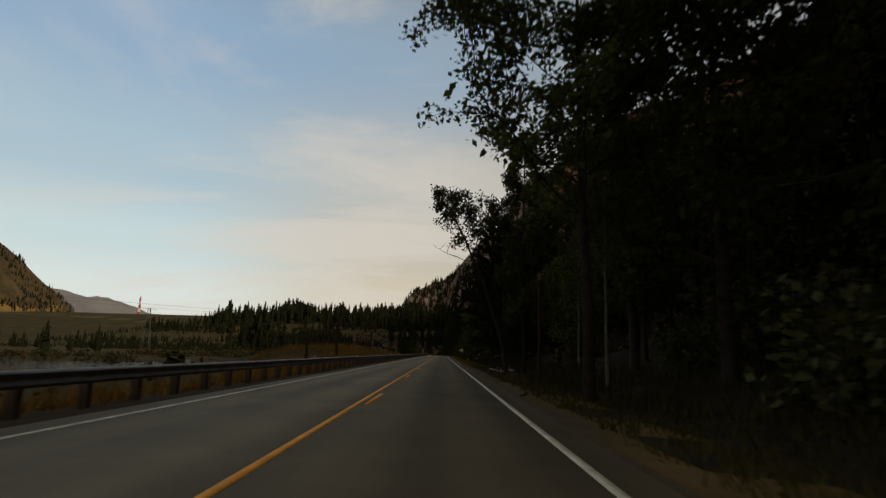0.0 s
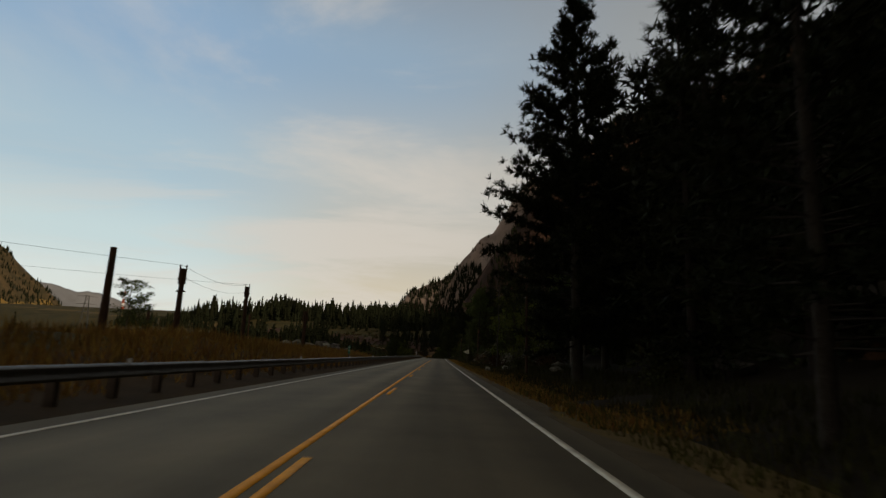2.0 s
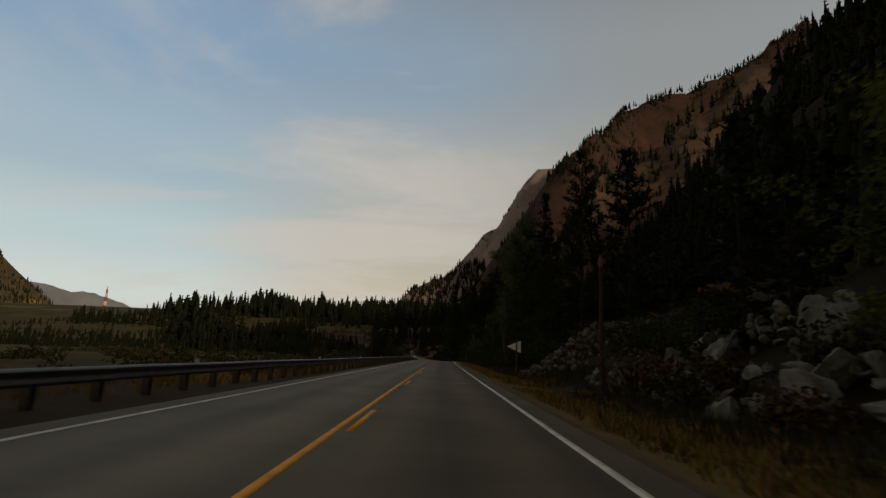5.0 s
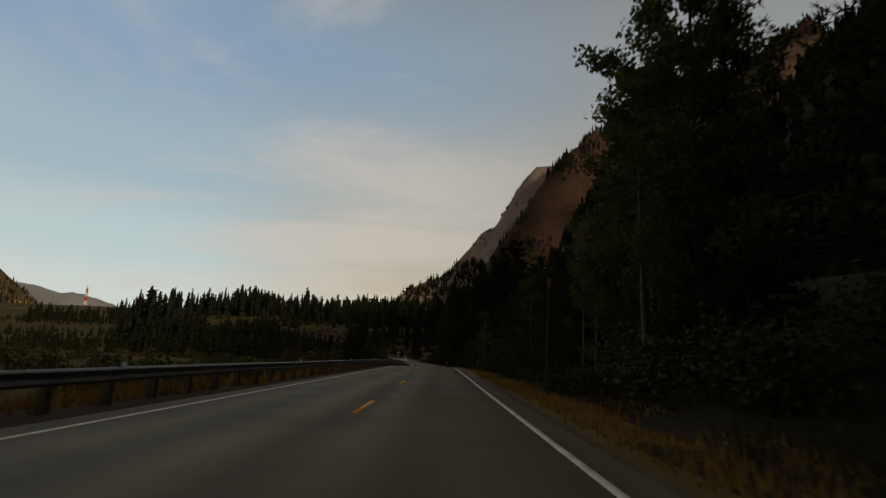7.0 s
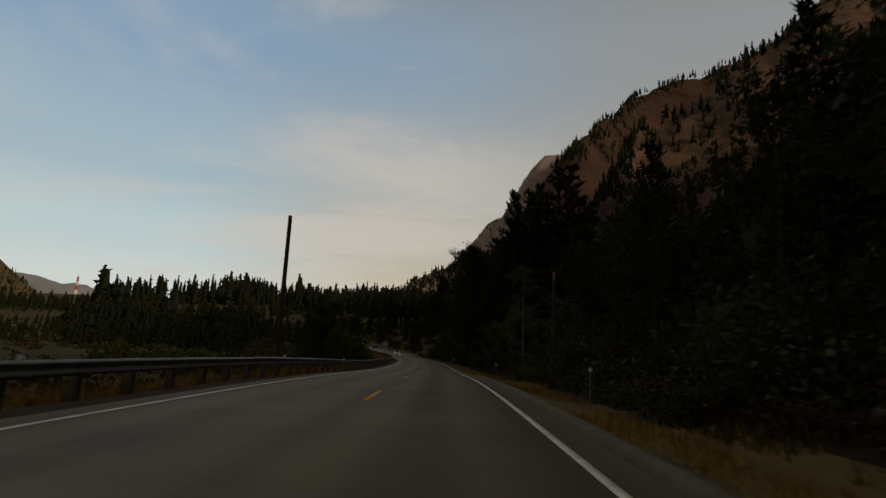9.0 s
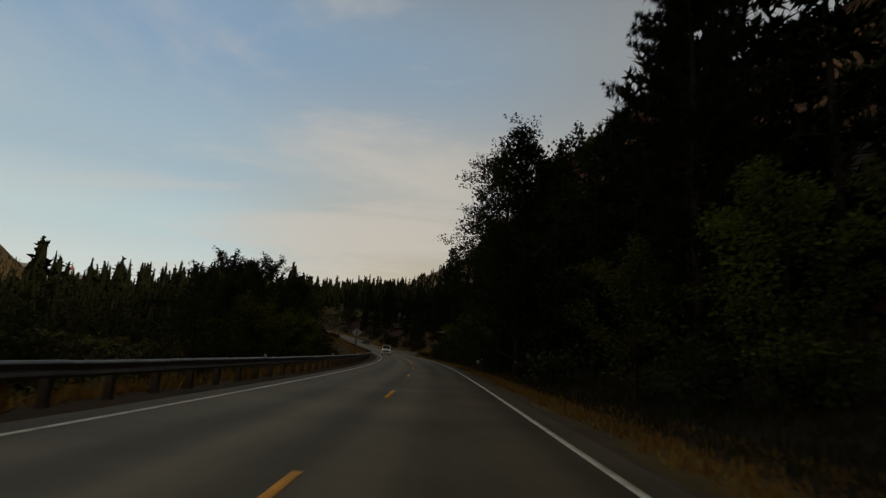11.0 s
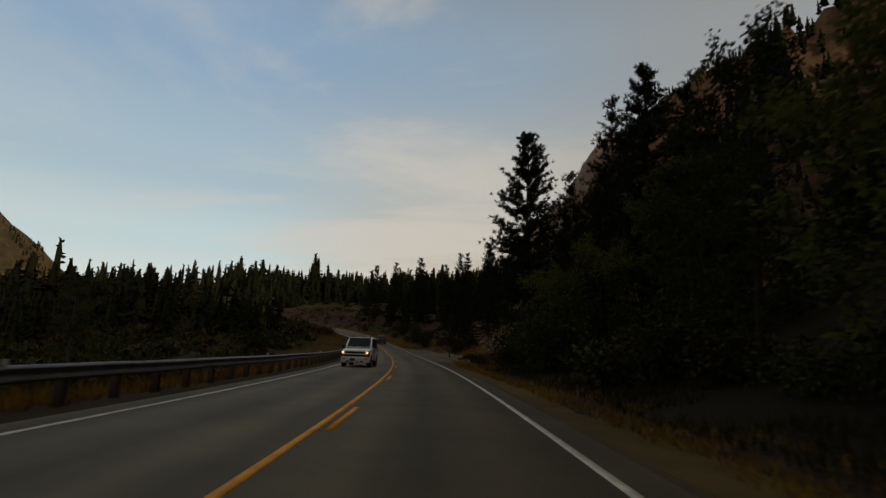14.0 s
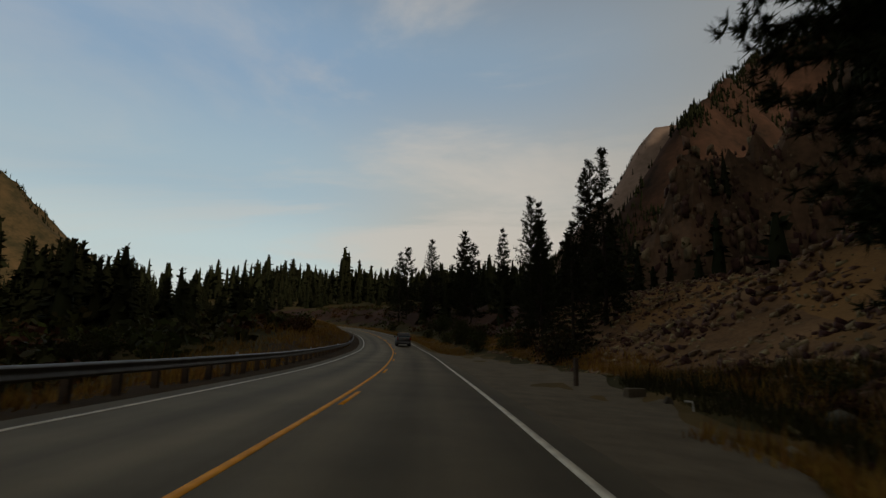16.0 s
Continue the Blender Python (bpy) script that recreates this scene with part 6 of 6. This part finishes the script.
LAMP = bpy.data.materials.new("lit_headlamp")
LAMP.use_nodes = True
_p = LAMP.node_tree.nodes["Principled BSDF"]
_p.inputs["Base Color"].default_value = (0.8, 0.7, 0.5, 1)
_p.inputs["Emission Color"].default_value = (1.0, 0.62, 0.22, 1)
_p.inputs["Emission Strength"].default_value = 1.1


def loft(bm, sections):
    """Skins closed rings of equal length."""
    rings = [[bm.verts.new(p) for p in r] for r in sections]
    n = len(rings[0])
    for a, b in zip(rings, rings[1:]):
        for i in range(n):
            bm.faces.new((a[i], a[(i + 1) % n], b[(i + 1) % n], b[i]))
    bm.faces.new(rings[0][::-1])
    bm.faces.new(rings[-1])
    bmesh.ops.recalc_face_normals(bm, faces=bm.faces)
    return bm


def hull_ring(y, w, z0, z1, drop=0.0):
    """Half-round car section: sill, bulging flank, soft shoulder, slightly domed top."""
    h = z1 - z0
    half = [(w - 0.09, z0), (w - 0.03, z0 + 0.05), (w - 0.005, z0 + h * 0.28), (w, z0 + h * 0.5), (w - 0.008, z0 + h * 0.72), (w - 0.035, z1 - 0.085), (w - 0.075, z1 - 0.03), (w - 0.15, z1 - drop), (w * 0.62, z1 + 0.022 - drop), (w * 0.3, z1 + 0.036 - drop), (w * 0.08, z1 + 0.04 - drop)]
    return [(x, y, z) for x, z in half] + [(-x, y, z) for x, z in half[::-1]]


def flare(sd, W, y, r=0.485):
    """A painted wheel-arch lip."""
    t = np.linspace(-0.25, math.pi + 0.25, 20)
    return tubes([(np.stack([np.full(20, sd * (W - 0.02)), y + r * np.cos(t), 0.39 + r * np.sin(t)], 1), np.interp(t, [-0.25, 0.6, 2.5, 3.4], [0.03, 0.06, 0.06, 0.03]))], 8)


def quad_panel(bm, pts, out, thick=0.012):
    o = Vector(out) * thick
    a = [bm.verts.new(Vector(p) + o) for p in pts]
    b = [bm.verts.new(Vector(p) - o) for p in pts]
    bm.faces.new(a)
    bm.faces.new(b[::-1])
    for i in range(len(pts)):
        j = (i + 1) % len(pts)
        bm.faces.new((a[j], a[i], b[i], b[j]))
    bmesh.ops.recalc_face_normals(bm, faces=bm.faces)


def suv(name, label, paint, lit, L=4.8, W=0.885, roof=1.74):
    """A four-door estate car; its nose points to -y, the middle of its front axle's ground is near (0, 0.9, 0)."""
    root = tagged(new(name), label, "car")
    hood = [(0.00, W - 0.13, 0.46, 0.87), (0.03, W - 0.08, 0.40, 0.91), (0.10, W - 0.045, 0.36, 0.95), (0.24, W - 0.02, 0.35, 0.985), (0.45, W - 0.005, 0.34, 1.02), (0.75, W, 0.34, 1.05), (1.05, W, 0.34, 1.075), (1.35, W, 0.34, 1.10), (1.6, W, 0.34, 1.12), (2.4, W, 0.34, 1.13), (3.6, W, 0.34, 1.13), (L - 0.25, W - 0.01, 0.36, 1.13), (L - 0.08, W - 0.04, 0.40, 1.10), (L, W - 0.14, 0.46, 1.02)]
    body = part("body", loft(bmesh.new(), [hull_ring(*q) for q in hood]), paint, root, smooth=True)

    def cabin_ring(y, zb, zt, wb, wt):
        return [(wb, y, zb), (wt + 0.02, y, zt - 0.06), (wt - 0.06, y, zt), (-(wt - 0.06), y, zt), (-(wt + 0.02), y, zt - 0.06), (-wb, y, zb)]

    zb, wb, wt = 1.10, W - 0.06, W - 0.155
    rings = [cabin_ring(1.28, zb, zb + 0.03, wb, wb - 0.02), cabin_ring(1.70, zb, zb + (roof - zb) * 0.55, wb, wt + 0.07), cabin_ring(2.06, zb, roof - 0.01, wb, wt), cabin_ring(2.9, zb, roof + 0.03, wb, wt), cabin_ring(4.1, zb, roof + 0.01, wb, wt), cabin_ring(L - 0.42, zb, roof - 0.03, wb, wt - 0.01), cabin_ring(L - 0.13, zb, zb + 0.03, wb, wb - 0.03)]
    cab = part("cabin", loft(bmesh.new(), rings), paint, root)
    bev = cab.modifiers.new("soft_edges", "BEVEL")
    bev.width, bev.segments, bev.limit_method, bev.angle_limit = 0.03, 2, "ANGLE", radians(25)

    def glass(nm, pts, out):
        bm = bmesh.new()
        quad_panel(bm, pts, out, 0.013)
        part(nm, bm, CAR_GLASS, root)

    n = Vector((0, -0.66, 0.75))
    glass("windscreen", [(-wb + 0.10, 1.34, zb + 0.08), (wb - 0.10, 1.34, zb + 0.08), (wt - 0.05, 2.02, roof - 0.045), (-(wt - 0.05), 2.02, roof - 0.045)], n)
    glass("rear_window", [(-wb + 0.12, L - 0.16, zb + 0.08), (wb - 0.12, L - 0.16, zb + 0.08), (wt - 0.08, L - 0.415, roof - 0.10), (-(wt - 0.08), L - 0.415, roof - 0.10)], (0, 0.9, 0.42))
    for sd in (1, -1):
        for y0, y1, y2, y3 in ((1.66, 2.48, 2.46, 2.14), (2.64, 3.42, 3.38, 2.63), (3.58, 4.40, 4.16, 3.56)):
            xb, xt = sd * (wb - 0.002), sd * (wt + 0.028)
            glass("side_window", [(xb, y0, zb + 0.07), (xb, y1, zb + 0.07), (xt, y2, roof - 0.09), (xt, y3, roof - 0.09)], (sd * 0.96, 0, 0.26))
        for y, h in ((2.56, "door"), (3.5, "door")):
            bm = bmesh.new()
            box(bm, sd * W - 0.016, sd * W + 0.016, y - 0.85, y - 0.60, 0.90, 0.935, 0.008)
            part("door_handle", bm, TRIM, root)
            bm = bmesh.new()
            box(bm, sd * W - 0.03, sd * W + 0.004, y - 0.008, y + 0.008, 0.46, 1.04)
            part("door_seam", bm, TRIM, root)
        bm = bmesh.new()
        box(bm, sd * W - 0.03, sd * W + 0.018, 1.45, 3.35, 0.60, 0.70, 0.01)
        part("side_moulding", bm, paint, root)
        bm = bmesh.new()
        box(bm, min(sd * (W + 0.02), sd * (W + 0.22)), max(sd * (W + 0.02), sd * (W + 0.22)), 1.60, 1.72, 1.10, 1.26, 0.03)
        part("wing_mirror", bm, TRIM if lit else paint, root)
        bm = bmesh.new()
        box(bm, sd * (wt - 0.12) - 0.02, sd * (wt - 0.12) + 0.02, 2.3, 4.3, roof + 0.05, roof + 0.085, 0.008)
        rail = part("roof_rail", bm, TRIM, root)
        for y in (2.35, 3.3, 4.25):
            bm = bmesh.new()
            box(bm, sd * (wt - 0.12) - 0.018, sd * (wt - 0.12) + 0.018, y - 0.04, y + 0.04, roof - 0.01, roof + 0.06)
            part("rail_foot", bm, TRIM, rail)
        for y in (0.92, 3.78):
            bm = bmesh.new()
            bmesh.ops.create_cone(bm, cap_ends=True, segments=28, radius1=0.455, radius2=0.455, depth=0.11, matrix=pose(sd * (W - 0.042), y, 0.39, 0, 90, 0))
            part("wheel_arch", bm, TRIM, root)
            child("arch_flare", mesh("arch_flare", *flare(sd, W, y), paint, smooth=True), root)
            bm = bmesh.new()
            bmesh.ops.create_cone(bm, cap_ends=True, segments=28, radius1=0.36, radius2=0.36, depth=0.24, matrix=pose(sd * (W - 0.105), y, 0.36, 0, 90, 0))
            bmesh.ops.bevel(bm, geom=[e for e in bm.edges if len(e.link_faces) == 2 and any(len(f.verts) > 4 for f in e.link_faces)], offset=0.035, segments=2, affect="EDGES")
            wh = part("wheel", bm, TYRE, root)
            bm = bmesh.new()
            bmesh.ops.create_cone(bm, cap_ends=True, segments=24, radius1=0.225, radius2=0.21, depth=0.03, matrix=pose(sd * (W + 0.02), y, 0.36, 0, 90 * sd, 0))
            rim = part("rim", bm, ALLOY, wh)
            for k in range(5):
                bm = bmesh.new()
                c = k * 2 * math.pi / 5
                bmesh.ops.create_cone(bm, cap_ends=True, segments=8, radius1=0.05, radius2=0.05, depth=0.02, matrix=pose(sd * (W + 0.034), y + 0.13 * math.cos(c), 0.36 + 0.13 * math.sin(c), 0, 90, 0))
                part("rim_opening", bm, TRIM, wh)
    # nose
    def block(nm, x0, x1, y0, y1, z0, z1, bevel, mat, parent, text=""):
        bm = bmesh.new()
        box(bm, min(x0, x1), max(x0, x1), y0, y1, z0, z1, bevel)
        return part(nm, bm, mat, parent, text)

    gr = block("grille", -0.57, 0.57, -0.03, 0.06, 0.775, 0.895, 0.02, TRIM, root)
    block("lower_grille", -0.85, 0.85, -0.035, 0.10, 0.585, 0.715, 0.02, TRIM, gr)
    for zz in (0.625, 0.66):
        block("grille_slat", -0.78, 0.78, -0.046, -0.030, zz, zz + 0.010, 0.002, ALLOY, gr)
    for zz in (0.80, 0.825, 0.85, 0.872):
        block("grille_slat", -0.50, 0.50, -0.038, -0.026, zz, zz + 0.007, 0.002, TRIM, gr)
    # the bright bar swells in the middle round the badge and thins towards the lamps
    bar = [(x, y, z) for x, y, z in ((-0.80, 0.02, 0.022), (-0.62, -0.035, 0.026), (-0.2, -0.055, 0.030), (0.0, -0.058, 0.034), (0.2, -0.055, 0.030), (0.62, -0.035, 0.026), (0.80, 0.02, 0.022))]
    bm = loft(bmesh.new(), [[(x, y - 0.022, 0.742 - h), (x, y - 0.030, 0.742 - h * 0.6), (x, y - 0.004, 0.742 + h * 0.8), (x, y + 0.03, 0.742 + h), (x, y + 0.03, 0.742 - h)] for x, y, h in bar])
    part("grille_bar", bm, CHROME, gr)
    bm = bmesh.new()
    bmesh.ops.create_uvsphere(bm, u_segments=16, v_segments=10, radius=1.0, matrix=Matrix.Translation((0, -0.07, 0.742)) @ Matrix.Diagonal((0.10, 0.02, 0.04, 1)))
    part("badge", bm, CHROME, gr, smooth=True)
    bm = bmesh.new()
    box(bm, -W + 0.16, W - 0.16, 1.16, 1.30, 1.105, 1.135, 0.01)
    part("cowl", bm, TRIM, root)
    for q in (-0.35, 0.2):
        child("wiper", mesh("wiper", *tubes([(np.array([(q, 1.27, 1.15), (q + 0.25, 1.33, 1.195), (q + 0.5, 1.38, 1.22)]), [0.012, 0.01, 0.008])], 5), TRIM), root)
    for sd in (1, -1):
        lens = block("headlamp", sd * 0.55, sd * 0.845, -0.012, 0.16, 0.775, 0.898, 0.03, LENS, root)
        block("bulb", sd * 0.66, sd * 0.815, -0.026, 0.0, 0.788, 0.886, 0.035, LAMP if lit else REFLECT, lens, "lit yellowish headlamp" if lit else "")
        block("reflector", sd * 0.575, sd * 0.645, -0.020, 0.0, 0.80, 0.875, 0.02, CHROME, lens)
        block("corner_lamp", sd * 0.79, sd * (W - 0.004), 0.02, 0.26, 0.60, 0.90, 0.03, AMBER, root)
        block("indicator", sd * 0.62, sd * 0.83, -0.044, 0.0, 0.60, 0.70, 0.015, AMBER, root)
        for k in range(3):
            block("bumper_vent", sd * 0.56, sd * 0.74, -0.086, 0.0, 0.425 + 0.032 * k, 0.442 + 0.032 * k, 0.004, TRIM, root)
        block("fog_lamp", sd * 0.34, sd * 0.54, -0.098, -0.03, 0.29, 0.37, 0.02, TRIM, root)
        block("bumper_notch", sd * 0.10, sd * 0.26, -0.094, -0.03, 0.262, 0.315, 0.01, TRIM, root)
        bm = bmesh.new()
        x0, x1 = sorted((sd * (W - 0.16), sd * (W - 0.015)))
        box(bm, x0, x1, L - 0.12, L + 0.015, 0.78, 1.12, 0.02)
        part("tail_lamp", bm, TAIL, root)
    ring = lambda y, w: [(x * w, y, z) for x, z in ((1, 0.30), (1.004, 0.43), (1, 0.53), (0.985, 0.575), (0.95, 0.60), (-0.95, 0.60), (-0.985, 0.575), (-1, 0.53), (-1.004, 0.43), (-1, 0.30), (-0.94, 0.255), (0.94, 0.255))]
    for nm, ys, ws in (("front_bumper", (-0.085, -0.075, -0.05, 0.0, 0.08, 0.20, 0.40), (0.60, 0.69, 0.765, 0.825, W - 0.025, W, W + 0.012)), ("rear_bumper", (L - 0.3, L + 0.02, L + 0.08, L + 0.09), (W + 0.008, W - 0.02, 0.86, 0.76))):
        part(nm, loft(bmesh.new(), [ring(y, w) for y, w in zip(ys, ws)]), paint, root, smooth=True)
    for y0, y1, nm in ((-0.095, -0.078, "front_plate"), (L + 0.0, L + 0.02, "rear_plate")):
        zz, xx = (0.36, -0.14) if nm == "front_plate" else (0.86, 0.0)
        bm = bmesh.new()
        box(bm, xx - 0.16, xx + 0.16, y0, y1, zz, zz + 0.15, 0.006)
        pl = part(nm, bm, PLATE, root)
        bm = bmesh.new()
        e = y0 - 0.004 if nm == "front_plate" else y1 + 0.001
        box(bm, xx - 0.13, xx + 0.13, e, e + 0.003, zz + 0.05, zz + 0.11)
        part("plate_bar", bm, TRIM, pl)
    bm = bmesh.new()
    box(bm, -W + 0.12, W - 0.12, 0.2, L - 0.2, 0.24, 0.42)
    part("underbody", bm, TRIM, root)
    return root


car = suv("white_suv", "white four-door sport utility car with lit headlamps on the road", PAINT_WHITE, True)
x, y, z = at(374.55, -2.13)
car.matrix_basis = pose(x, y, z + 0.004, 0, 0, heading(373.9) - 4) @ Matrix.Diagonal((0.94, 0.92, 1.0, 1.0))
car = suv("dark_suv", "dark sport utility car seen from behind on the road", PAINT_DARK, False, L=4.6, W=0.89, roof=1.66)
x, y, z = at(467.0, 1.6)
car.matrix_basis = pose(x, y, z + 0.02, -2.2, 0, heading(467) + 180)
